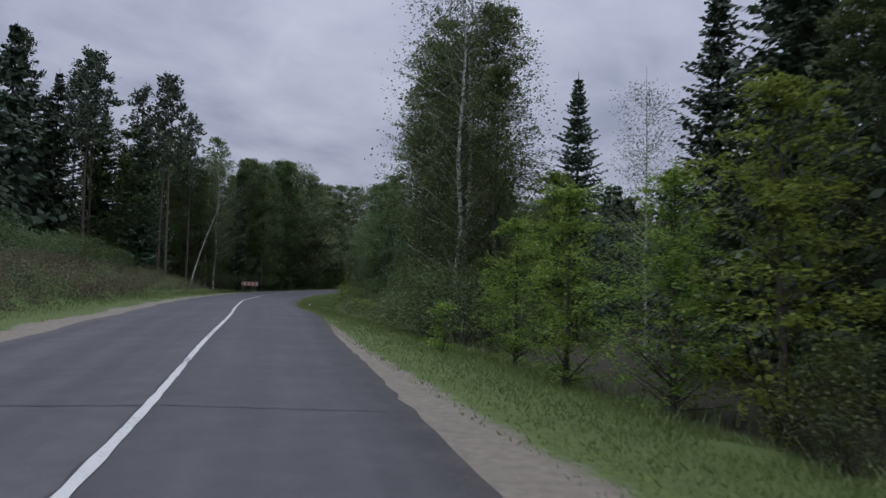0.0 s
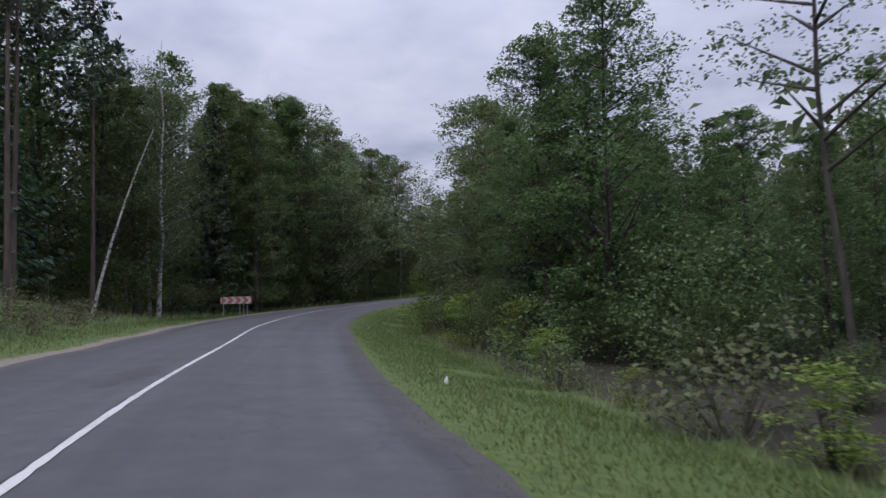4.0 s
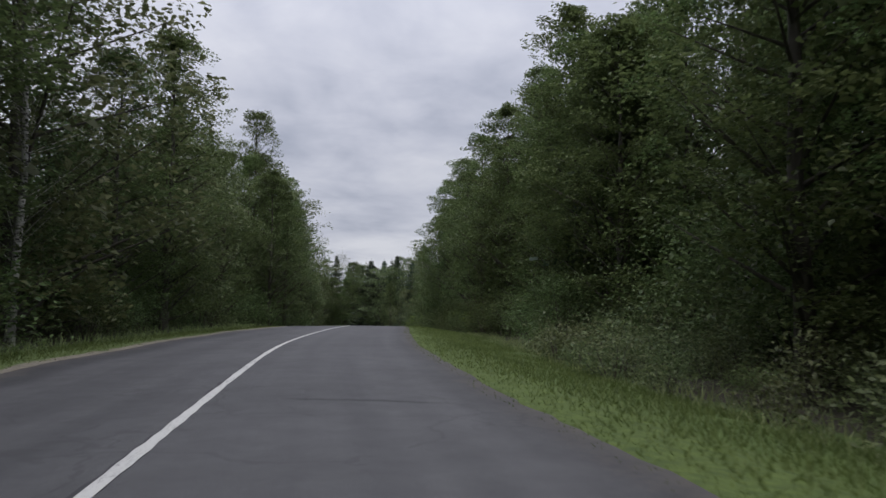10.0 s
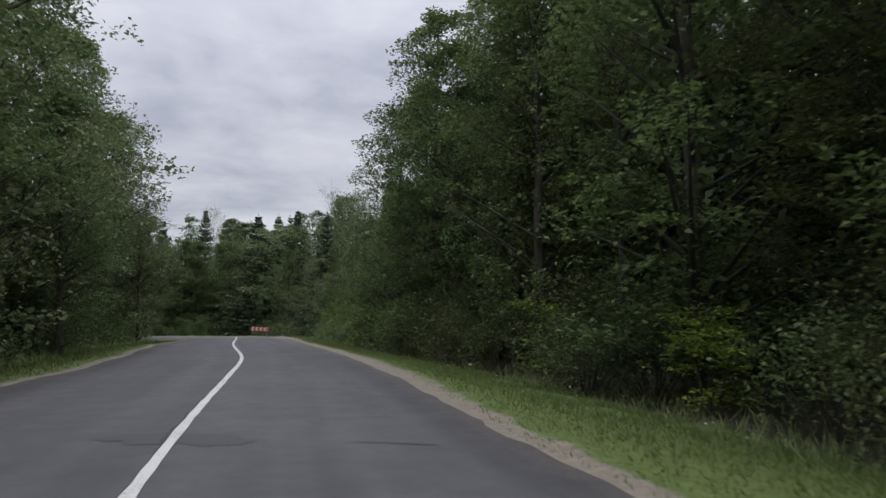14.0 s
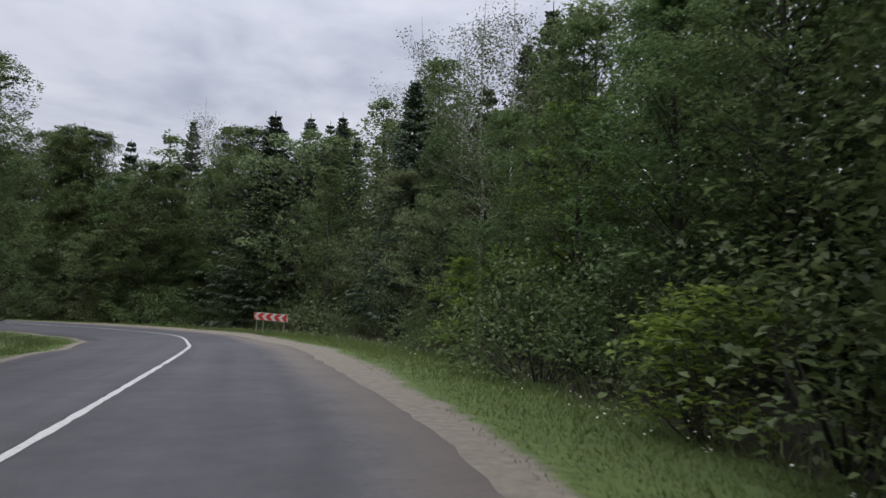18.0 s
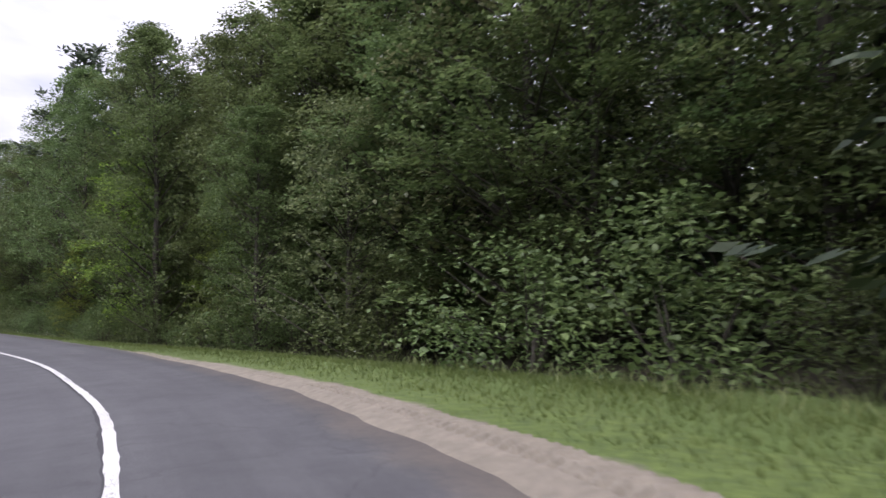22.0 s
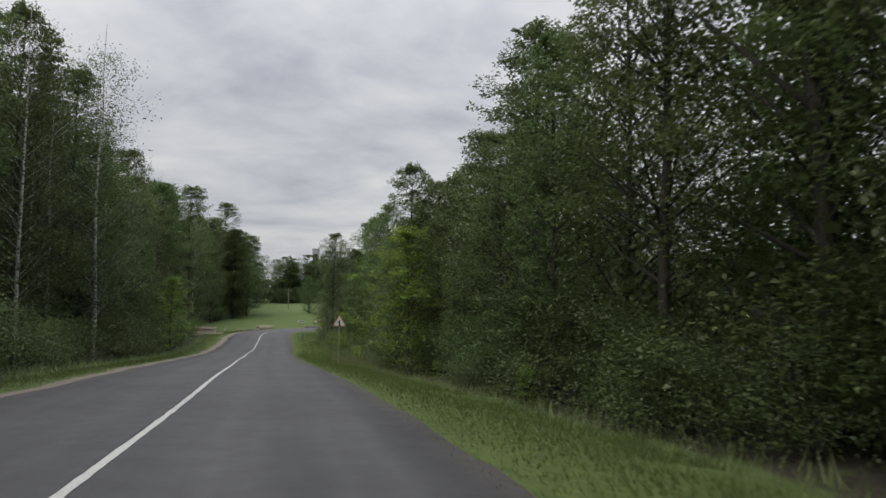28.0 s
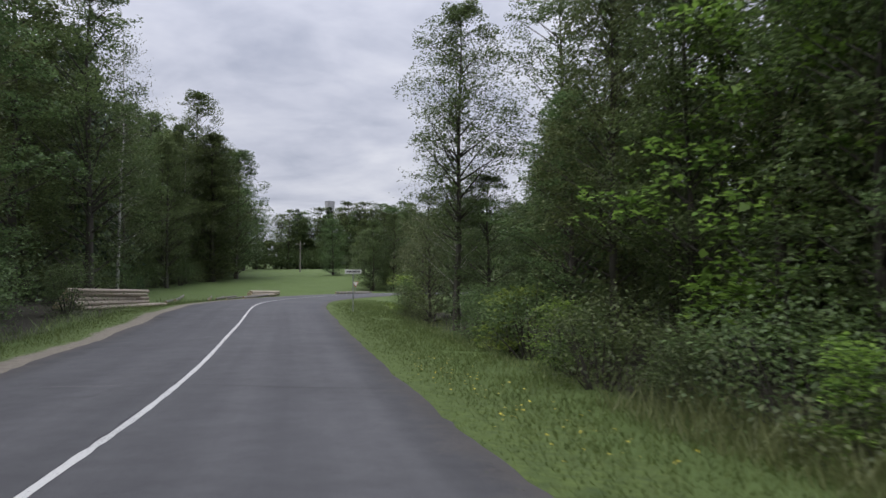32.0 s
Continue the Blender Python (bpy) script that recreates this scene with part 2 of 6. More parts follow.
def road_material():
    m, t, p = material("asphalt")
    co = place(t)
    u, v = uv_split(t)
    fine = noise_tex(t, 70, 4, 0.7, co)
    big = noise_tex(t, 0.35, 5, 0.6, co)
    col = ramp(t, fine, (0.28, (0.048, 0.048, 0.052)), (0.72, (0.100, 0.100, 0.106)))
    col = mix(t, ramp(t, big, (0.35, (0, 0, 0)), (0.75, (0.5, 0.5, 0.5))), col, (0.055, 0.055, 0.059))
    # polished wheel tracks and oil strip along the lanes
    st = node(t, "ShaderNodeMapping", Scale=(0.03, 1.0, 1.0))
    uvn = t.nodes.new("ShaderNodeTexCoord")
    t.links.new(uvn.outputs["UV"], st.inputs["Vector"])
    streak = noise_tex(t, 1.6, 4, 0.6, st.outputs[0])
    col = mix(t, ramp(t, streak, (0.38, (0.42, 0.42, 0.42)), (0.62, (0, 0, 0))), col, (0.046, 0.046, 0.050))
    # blotches, wheel polish and fine crazing
    blot = noise_tex(t, 2.2, 6, 0.68, co)
    col = mix(t, 1.0, col, ramp(t, blot, (0.30, (0.78, 0.78, 0.79)), (0.70, (1.18, 1.18, 1.17))), "MULTIPLY")
    lane = node(t, "ShaderNodeMapping", Scale=(0.012, 0.62, 1.0))
    t.links.new(uvn.outputs["UV"], lane.inputs["Vector"])
    col = mix(t, 1.0, col, ramp(t, noise_tex(t, 2.4, 3, 0.5, lane.outputs[0]), (0.36, (0.86, 0.86, 0.87)), (0.64, (1.11, 1.11, 1.10))), "MULTIPLY")
    vor = node(t, "ShaderNodeTexVoronoi", Scale=0.55)
    vor.feature = "DISTANCE_TO_EDGE"
    wv = t.nodes.new("ShaderNodeVectorMath")
    wv.operation = "ADD"
    nz = node(t, "ShaderNodeTexNoise", Scale=1.6, Detail=5.0)
    t.links.new(co, nz.inputs["Vector"])
    t.links.new(co, wv.inputs[0])
    t.links.new(nz.outputs["Color"], wv.inputs[1])
    t.links.new(wv.outputs[0], vor.inputs["Vector"])
    craze = calc(t, "MULTIPLY", calc(t, "LESS_THAN", vor.outputs["Distance"], 0.012), calc(t, "GREATER_THAN", noise_tex(t, 0.11, 3, 0.6, co), 0.56))
    col = mix(t, calc(t, "MULTIPLY", craze, 0.55), col, (0.035, 0.035, 0.038))
    # sand washed on to the edges
    edge = calc(t, "ADD", calc(t, "ABSOLUTE", v), calc(t, "MULTIPLY", noise_tex(t, 1.3, 5, 0.7, co), 1.1))
    bend = calc(t, "MULTIPLY", calc(t, "SUBTRACT", 1.0, calc(t, "MULTIPLY", calc(t, "ABSOLUTE", calc(t, "SUBTRACT", u, 229.0)), 0.024), True), 1.1)
    edge = calc(t, "ADD", edge, calc(t, "MULTIPLY", bend, calc(t, "GREATER_THAN", v, 0.0)))
    edge = calc(t, "ADD", edge, calc(t, "MULTIPLY", calc(t, "SUBTRACT", noise_tex(t, 14, 4, 0.7, co), 0.5), 0.9))
    dust = calc(t, "MULTIPLY", calc(t, "SUBTRACT", edge, 3.85, True), 0.9, True)
    col = mix(t, dust, col, (0.180, 0.153, 0.128))
    t.links.new(col, p.inputs["Base Color"])
    t.links.new(calc(t, "ADD", calc(t, "MULTIPLY", big, 0.2), 0.62), p.inputs["Roughness"])
    bump(t, p, fine, 0.35, 0.006)
    return m


def ground_material():
    m, t, p = material("ground_cover")
    co = place(t)
    at = t.nodes.new("ShaderNodeAttribute")
    at.attribute_name = "wood"
    a, b = noise_tex(t, 9, 6, 0.7, co), ramp(t, noise_tex(t, 0.35, 6, 0.7, co), (0.3, (0, 0, 0)), (0.7, (1, 1, 1)))
    turf = mix(t, b, ramp(t, a, (0.3, (0.045, 0.078, 0.017)), (0.7, (0.100, 0.148, 0.031))), (0.088, 0.136, 0.031))
    litter = ramp(t, a, (0.3, (0.018, 0.016, 0.011)), (0.7, (0.060, 0.052, 0.032)))
    k = calc(t, "ADD", at.outputs["Fac"], calc(t, "MULTIPLY", calc(t, "SUBTRACT", b, 0.5), 0.8))
    t.links.new(mix(t, ramp(t, k, (0.4, (0, 0, 0)), (0.65, (1, 1, 1))), turf, litter), p.inputs["Base Color"])
    p.inputs["Roughness"].default_value = 0.95
    bump(t, p, a, 0.8, 0.06)
    return m


def shoulder_material():
    m, t, p = material("sandy_gravel")
    co = place(t)
    u, v = uv_split(t)
    a, b, c = noise_tex(t, 40, 5, 0.75, co), noise_tex(t, 1.1, 5, 0.65, co), noise_tex(t, 7, 4, 0.6, co)
    sand = mix(t, a, ramp(t, c, (0.3, (0.125, 0.110, 0.086)), (0.7, (0.280, 0.248, 0.198))), (0.195, 0.172, 0.137))
    turf = ramp(t, c, (0.3, (0.046, 0.078, 0.016)), (0.7, (0.112, 0.158, 0.034)))
    k = calc(t, "ADD", v, calc(t, "MULTIPLY", calc(t, "SUBTRACT", b, 0.5), 0.7))
    t.links.new(mix(t, ramp(t, k, (0.62, (0, 0, 0)), (0.80, (1, 1, 1))), sand, turf), p.inputs["Base Color"])
    p.inputs["Roughness"].default_value = 0.95
    # tyre lugs pressed into the sand
    lug = calc(t, "SINE", calc(t, "ADD", calc(t, "MULTIPLY", u, 22.0), calc(t, "MULTIPLY", b, 14.0)))
    band = calc(t, "LESS_THAN", calc(t, "ABSOLUTE", calc(t, "SUBTRACT", calc(t, "ADD", v, calc(t, "MULTIPLY", b, 0.2)), 0.36)), 0.09)
    bump(t, p, calc(t, "ADD", calc(t, "ADD", a, c), calc(t, "MULTIPLY", calc(t, "MULTIPLY", lug, band), 0.5)), 0.6, 0.02)
    return m


def paint_material(name, colour, wear=0.5, worn=(0.085, 0.085, 0.09)):
    m, t, p = material(name)
    co = place(t)
    n = noise_tex(t, 38, 6, 0.75, co)
    b = noise_tex(t, 0.8, 3, 0.5, co)
    k = calc(t, "ADD", n, calc(t, "MULTIPLY", calc(t, "SUBTRACT", b, 0.5), 0.35))
    t.links.new(ramp(t, k, (0.62 - 0.3 * wear, worn), (0.68 - 0.3 * wear, colour)), p.inputs["Base Color"])
    p.inputs["Roughness"].default_value = 0.6
    return m


ASPHALT, GROUND, GRAVEL = road_material(), ground_material(), shoulder_material()
LINE = paint_material("worn_road_paint", (0.55, 0.55, 0.53), 0.82)
CRACK_PALE = plain("sanded_crack", (0.24, 0.23, 0.215), 0.85)
SIGN_DULL = plain("weathered_sign_white", (0.52, 0.51, 0.49), 0.5, 0, 12, 0.12)
CRACK = plain("tar_crack", (0.040, 0.040, 0.044), 0.8)
PATCH = plain("tar_patch", (0.055, 0.054, 0.057), 0.7)
STEEL = plain("galvanised_steel", (0.34, 0.35, 0.36), 0.5, 0.6)
SIGN_WHITE = plain("sign_white", (0.72, 0.72, 0.71), 0.45, 0, 20, 0.06)
SIGN_RED = plain("sign_red", (0.45, 0.035, 0.040), 0.45, 0, 20, 0.12)
SIGN_FADED = plain("faded_sign_red", (0.50, 0.15, 0.13), 0.5, 0, 9, 0.22)
SIGN_BLACK = plain("sign_black", (0.015, 0.015, 0.016), 0.5)
SIGN_BACK = plain("sign_grey_back", (0.22, 0.22, 0.23), 0.6, 0.4)
WOOD_LOG = plain("peeled_log", (0.42, 0.36, 0.29), 0.8, 0, 8, 0.2, 0.4)
WOOD_END = plain("log_end", (0.50, 0.40, 0.27), 0.85, 0, 14, 0.2, 0.4)
WOOD_GREY = plain("weathered_wood", (0.22, 0.20, 0.18), 0.85, 0, 8, 0.2, 0.4)
CAR_PAINT = plain("grey_car_paint", (0.34, 0.345, 0.36), 0.2, 0.8, 200, 0.05, 0.0)
CAR_PAINT.node_tree.nodes["Principled BSDF"].inputs["Coat Weight"].default_value = 1.0
CAR_PAINT.node_tree.nodes["Principled BSDF"].inputs["Coat IOR"].default_value = 2.6
TYRE = plain("tyre_rubber", (0.018, 0.018, 0.019), 0.8)
CHROME = plain("chrome", (0.60, 0.61, 0.62), 0.2, 1.0, 50, 0.05, 0.0)
CAR_PLASTIC = plain("black_plastic", (0.022, 0.022, 0.024), 0.6)
CONCRETE = plain("pale_concrete", (0.45, 0.45, 0.46), 0.8)


def glass_material():
    m, t, p = material("dark_car_glass")
    p.inputs["Base Color"].default_value = (0.03, 0.035, 0.04, 1)
    p.inputs["Roughness"].default_value = 0.06
    p.inputs["IOR"].default_value = 2.9
    return m


GLASS = glass_material()
lamp_m, lamp_t, lamp_p = material("lit_headlamp")
lamp_p.inputs["Emission Color"].default_value = (1, 0.98, 0.95, 1)
lamp_p.inputs["Emission Strength"].default_value = 3.5
HEADLAMP = lamp_m


# ---- small building helpers ----
def part(name, bm, mat_, parent=None, label=""):
    me = bpy.data.meshes.new(name)
    bm.to_mesh(me)
    bm.free()
    me.materials.append(mat_)
    ob = new(name, me)
    if parent is not None:
        ob.parent = parent
    if label:
        ob["label"] = label
    return ob


def mesh_of(name, verts, faces, mat_, smooth=False):
    """A mesh from arrays: verts (n, 3), faces (m, 3) or (m, 4)."""
    me = bpy.data.meshes.new(name)
    verts, faces = np.asarray(verts, np.float32), np.asarray(faces, np.int32)
    k = faces.shape[1]
    me.vertices.add(len(verts))
    me.vertices.foreach_set("co", verts.ravel())
    me.loops.add(faces.size)
    me.loops.foreach_set("vertex_index", faces.ravel())
    me.polygons.add(len(faces))
    me.polygons.foreach_set("loop_start", np.arange(0, faces.size, k, dtype=np.int32))
    if smooth:
        me.polygons.foreach_set("use_smooth", np.ones(len(faces), bool))
    me.materials.append(mat_)
    me.update(calc_edges=True)
    return me


def set_uv(me, uv_of_vertex):
    lay = me.uv_layers.new(name="UVMap")
    idx = np.empty(len(me.loops), np.int32)
    me.loops.foreach_get("vertex_index", idx)
    lay.data.foreach_set("uv", np.asarray(uv_of_vertex, np.float32)[idx].ravel())


def box(bm, size, at=(0, 0, 0), turn=None, bevel=0.0):
    r = bmesh.ops.create_cube(bm, size=1.0)
    vs = r["verts"]
    bmesh.ops.scale(bm, vec=size, verts=vs)
    if bevel:
        es = list({e_ for v in vs for e_ in v.link_edges})
        vs = list({v for f in bmesh.ops.bevel(bm, geom=es, offset=bevel, segments=2, affect="EDGES")["faces"] for v in f.verts} | {v for v in vs if v.is_valid})
    if turn is not None:
        bmesh.ops.transform(bm, matrix=turn, verts=vs)
    bmesh.ops.translate(bm, vec=at, verts=vs)
    return vs


def rod(bm, a, b, r0, r1, sides=8):
    a, b = Vector(a), Vector(b)
    d = b - a
    r = bmesh.ops.create_cone(bm, segments=sides, radius1=r0, radius2=max(r1, 0.001), depth=d.length, cap_ends=True)
    m = Matrix.Translation((a + b) / 2) @ d.to_track_quat("Z", "Y").to_matrix().to_4x4()
    bmesh.ops.transform(bm, matrix=m, verts=r["verts"])
    return r["verts"]


def slab(bm, pts, depth, y0=0.0):
    """An extruded outline in the xz plane, from y0 to y0 + depth."""
    f = bm.faces.new([bm.verts.new((x, y0, z)) for x, z in pts])
    r = bmesh.ops.extrude_face_region(bm, geom=[f])
    bmesh.ops.translate(bm, vec=(0, depth, 0), verts=[v for v in r["geom"] if isinstance(v, bmesh.types.BMVert)])
    bmesh.ops.recalc_face_normals(bm, faces=bm.faces)


def thing(name, label, category, m=None, group=""):
    ob = new(name)
    ob.empty_display_size = 0.2
    if m is not None:
        ob.matrix_basis = m
    return tagged(ob, label, category, group)


# ---- plan: the road's centre line, start to end ----
ROAD = [
    (15.8, -68.2, -0.05),    (7.4, -34.2, -0.05),    (-1.1, -0.3, -0.05),    (-7.7, 25.9, 0.49),
    (-13.7, 49.0, 0.74),    (-17.7, 68.3, 1.02),    (-19.7, 80.8, 1.3),    (-20.3, 92.9, 1.59),
    (-18.7, 104.5, 1.92),    (-10.5, 133.1, 2.97),    (-1.9, 154.1, 3.5),    (2.1, 164.4, 3.51),
    (5.9, 174.5, 3.4),    (12.1, 192.8, 3.06),    (17.1, 206.3, 2.73),    (20.3, 216.2, 2.46),
    (21.7, 221.9, 2.17),    (22.9, 228.0, 1.94),    (23.4, 234.1, 1.66),    (22.7, 240.0, 1.44),
    (21.1, 245.9, 1.26),    (18.5, 251.7, 1.14),    (11.6, 263.5, 1.08),    (-5.9, 288.8, 1.04),
    (-27.8, 319.8, 0.45),    (-58.1, 361.9, -2.02),    (-65.0, 371.8, -2.42),    (-72.9, 383.3, -2.4),
    (-80.8, 394.9, -2.1),    (-85.4, 403.9, -2.05),    (-86.5, 412.9, -1.95),    (-84.3, 421.9, -1.9),
    (-69.9, 439.6, -1.9),    (-38.9, 466.7, -1.9),
]


def spline(points, step=1.0):
    p = np.array(points, float)
    out = []
    for i in range(1, len(p) - 2):
        a, b, c, d = p[i - 1], p[i], p[i + 1], p[i + 2]
        n = max(2, int(np.linalg.norm(c - b) / step))
        u = np.linspace(0, 1, n, endpoint=False)[:, None]
        out.append(0.5 * (2 * b + (c - a) * u + (2 * a - 5 * b + 4 * c - d) * u ** 2 + (3 * b - a - 3 * c + d) * u ** 3))
    return np.concatenate(out + [p[-2:-1]])


RP = spline(ROAD)
seg = np.hypot(*np.diff(RP[:, :2], axis=0).T)
RS = np.concatenate([[0], np.cumsum(seg)])
RS -= RS[np.argmin(np.abs(RP[:, 1]) + np.abs(RP[:, 0] + 1))]
RT = np.gradient(RP[:, :2], axis=0)
RT /= np.linalg.norm(RT, axis=1)[:, None]
# fine bends and humps of the centre line: distance, metres to the right, metres up
FINE_S = [-16, -4, 8, 20, 32, 44, 56, 68, 80, 92, 104, 116, 128, 140, 152, 164, 176, 188, 200, 208, 216, 224, 232, 240, 248, 256, 264, 272, 280, 290, 302, 316, 330, 344, 358, 372, 386, 400, 414, 430]
FINE_LAT = [0, -0.12, 0.04, 0.05, 0.11, 0.14, 0.06, 0.08, 0.08, 0.2, 0.19, 0.16, 0.16, 0.22, 0.14, 0.15, 0.24, 0.62, 0.33, 0.05, -0.06, 0.04, 0.10, 0.12, -0.06, 0.02, 0.16, 0.12, 0.12, -0.06, -0.1, -0.34, -0.2, -0.02, 0.0, -0.06, -0.06, -0.1, 0.0, 0]
FINE_UP = [0, 0, 0, 0.01, 0.02, 0.03, 0.01, -0.02, -0.03, 0.01, 0.09, 0.13, 0.13, 0.13, 0.16, 0.15, 0.1, 0.08, 0.1, 0.09, 0.09, 0.12, 0.16, 0.18, 0.24, 0.32, 0.33, 0.23, 0.08, 0, -0.01, 0.02, 0.03, 0.03, 0.01, 0, 0, -0.01, -0.03, 0]
soften = np.hanning(13) / np.hanning(13).sum()
fine_lat = np.convolve(np.pad(np.interp(RS, FINE_S, FINE_LAT), 6, mode="edge"), soften, "valid")
fine_up = np.convolve(np.pad(np.interp(RS, FINE_S, FINE_UP), 6, mode="edge"), soften, "valid")
RP[:, 0] += RT[:, 1] * fine_lat
RP[:, 1] -= RT[:, 0] * fine_lat
RP[:, 2] += fine_up
RT = np.gradient(RP[:, :2], axis=0)
RT /= np.linalg.norm(RT, axis=1)[:, None]


def on_road(s):
    """Centre point (x, y, z), heading and right-hand vector at distance s along the road."""
    s = np.asarray(s, float)
    p = np.stack([np.interp(s, RS, RP[:, i]) for i in range(3)], -1)
    d = np.stack([np.interp(s, RS, RT[:, i]) for i in range(2)], -1)
    d /= np.linalg.norm(d, axis=-1, keepdims=True)
    return p, d, np.stack([d[..., 1], -d[..., 0]], -1)


def nearest(x, y):
    """Distance along the road, distance to its right, and the road's height, for places x, y."""
    x, y = np.ravel(x).astype(float), np.ravel(y).astype(float)
    s, lat, z = np.empty_like(x), np.empty_like(x), np.empty_like(x)
    for i in range(0, len(x), 4000):
        a, b = x[i:i + 4000], y[i:i + 4000]
        j = np.argmin((a[:, None] - RP[None, :, 0]) ** 2 + (b[:, None] - RP[None, :, 1]) ** 2, axis=1)
        dx, dy = a - RP[j, 0], b - RP[j, 1]
        al = dx * RT[j, 0] + dy * RT[j, 1]
        s[i:i + 4000] = RS[j] + al
        lt = dx * RT[j, 1] - dy * RT[j, 0]
        dist = np.hypot(dx, dy)
        lat[i:i + 4000] = np.where(lt < 0, -1, 1) * np.maximum(np.abs(lt), np.where(np.abs(al) > 2, dist, 0))
        z[i:i + 4000] = np.interp(s[i:i + 4000], RS, RP[:, 2])
    return s, lat, z


# half widths of the asphalt and of the sandy shoulder along the road
S_KEY = [-60, 0, 12, 21, 45, 76, 89, 106, 130, 153, 172, 195, 214, 237, 249, 262, 276, 295, 330, 367, 470]
R_KEY = [-60, 5, 12, 20, 29, 42, 52, 60, 71, 90, 99, 105, 113, 120, 128, 148, 160, 172, 184, 203, 213, 222, 231, 237, 243, 255, 267, 273, 283, 300, 344, 352, 375, 406, 470]
R_EDGE = [2.77, 2.77, 2.89, 3.02, 3.4, 3.4, 3.62, 3.75, 4.05, 4.3, 4.2, 3.96, 3.72, 3.6, 3.4, 3.48, 3.3, 3.2, 3.2, 3.45, 3.62, 3.15, 2.7, 2.38, 2.15, 2.1, 2.34, 2.78, 3.5, 3.78, 3.5, 3.6, 3.48, 3.8, 3.8]
R_SAND = [1.0, 0.95, 0.62, 0.32, 0.14, 0.05, 0.05, 0.05, 0.05, 0.05, 0.05, 0.05, 0.06, 0.06, 0.08, 0.1, 0.18, 0.42, 0.72, 0.66, 0.7, 1.1, 1.35, 1.0, 0.95, 0.7, 0.36, 0.2, 0.14, 0.1, 0.07, 0.07, 0.07, 0.07, 0.07]
L_EDGE = [3.6, 3.6, 3.7, 3.8, 3.6, 3.6, 3.6, 3.6, 3.5, 3.6, 3.7, 3.6, 3.6, 3.6, 3.6, 3.6, 3.7, 3.7, 3.3, 3.7, 3.8]
L_SAND = [0.6, 0.7, 0.9, 0.9, 0.6, 0.5, 0.5, 0.5, 0.4, 0.4, 0.4, 0.4, 0.4, 0.4, 0.4, 0.4, 0.4, 0.4, 0.4, 0.6, 0.9]


def r_edge(s):
    return np.interp(s, R_KEY, R_EDGE) + 0.03 * np.sin(s * 0.9) * np.sin(s * 0.37 + 1)


def l_edge(s):
    return np.interp(s, S_KEY, L_EDGE) + 0.08 * np.sin(s * 0.8 + 2)


def tilt(s, lat):
    """The road's cross fall in the bends: the outer side lies higher."""
    e_ = np.interp(s, [28, 45, 66, 80, 95, 112, 125, 205, 225, 240, 258, 275, 295, 310, 328, 342], [0, 0.026, 0.036, 0.03, 0.014, 0.01, 0, 0, -0.025, -0.04, -0.04, 0, 0.010, 0.022, 0.016, 0])
    return -e_ * (np.clip(lat, -8.0, 8.0) - np.interp(s, [0, 215, 245, 280], [1.7, 1.7, 0.5, 1.7]))


def lie(s, lat):
    """Height of the ground over the road's centre line, away from the asphalt."""
    s, lat = np.asarray(s, float), np.asarray(lat, float)
    right = np.interp(lat, [3.4, 4.4, 6.2, 8.0, 11, 16, 30, 70], [-0.05, -0.10, -0.42, -0.75, -0.65, -0.3, 0.3, 0.6])
    flat_r = np.interp(lat, [3.4, 5.0, 8.0, 12, 30], [-0.05, -0.18, -0.48, -0.40, 0.0])
    kr = np.interp(s, [214, 232, 250, 265, 385, 405], [0, 1, 1, 0, 0, 1])
    left = np.interp(-lat, [3.6, 4.6, 6.5, 8.5, 12, 30], [-0.05, -0.07, -0.18, -0.28, -0.1, 0.6])
    bank = np.interp(-lat, [3.6, 5.0, 6.5, 8.5, 11, 15, 30], [-0.05, 0.0, 0.25, 1.0, 1.75, 2.2, 2.8])
    kb = np.interp(s, [-40, 0, 80, 98], [1, 1, 0.8, 0])
    return np.where(lat > 0, right * (1 - kr) + flat_r * kr, left * (1 - kb) + bank * kb) + tilt(s, lat)


def height(x, y):
    s, lat, z = nearest(x, y)
    d = np.abs(lat)
    h = z + lie(s, lat)
    # the meadow beyond the last bend rises to the far woods
    far = np.clip((np.asarray(y).ravel() - 405) / 150, 0, 1)
    h = h + far * np.clip((d - 8) / 50, 0, 1) * 5.0
    plain_z = np.interp(np.asarray(y).ravel(), [-60, 100, 250, 400, 560, 650, 900], [1.0, 1.8, 1.4, -1.0, 3.0, 9.5, 10.0])
    away = np.clip((d - 25) / 45, 0, 1)
    away = away * away * (3 - 2 * away)
    return h * (1 - away) + away * plain_z


def spot(s, lat):
    """A place beside the road, on the ground."""
    p, d, r = on_road(s)
    x, y = p[0] + r[0] * lat, p[1] + r[1] * lat
    return float(x), float(y), float(height([x], [y])[0])


def ground_at(x, y):
    return float(height([x], [y])[0])
# ---- ground: one sheet to the horizon ----
def axis(lo, hi, step):
    fine = np.arange(lo, hi + step, step)
    grow = np.cumsum(1.35 ** np.arange(1, 24) * step)
    grow = grow[grow < 3500]
    return np.concatenate([(lo - grow)[::-1], fine, fine[-1] + grow])


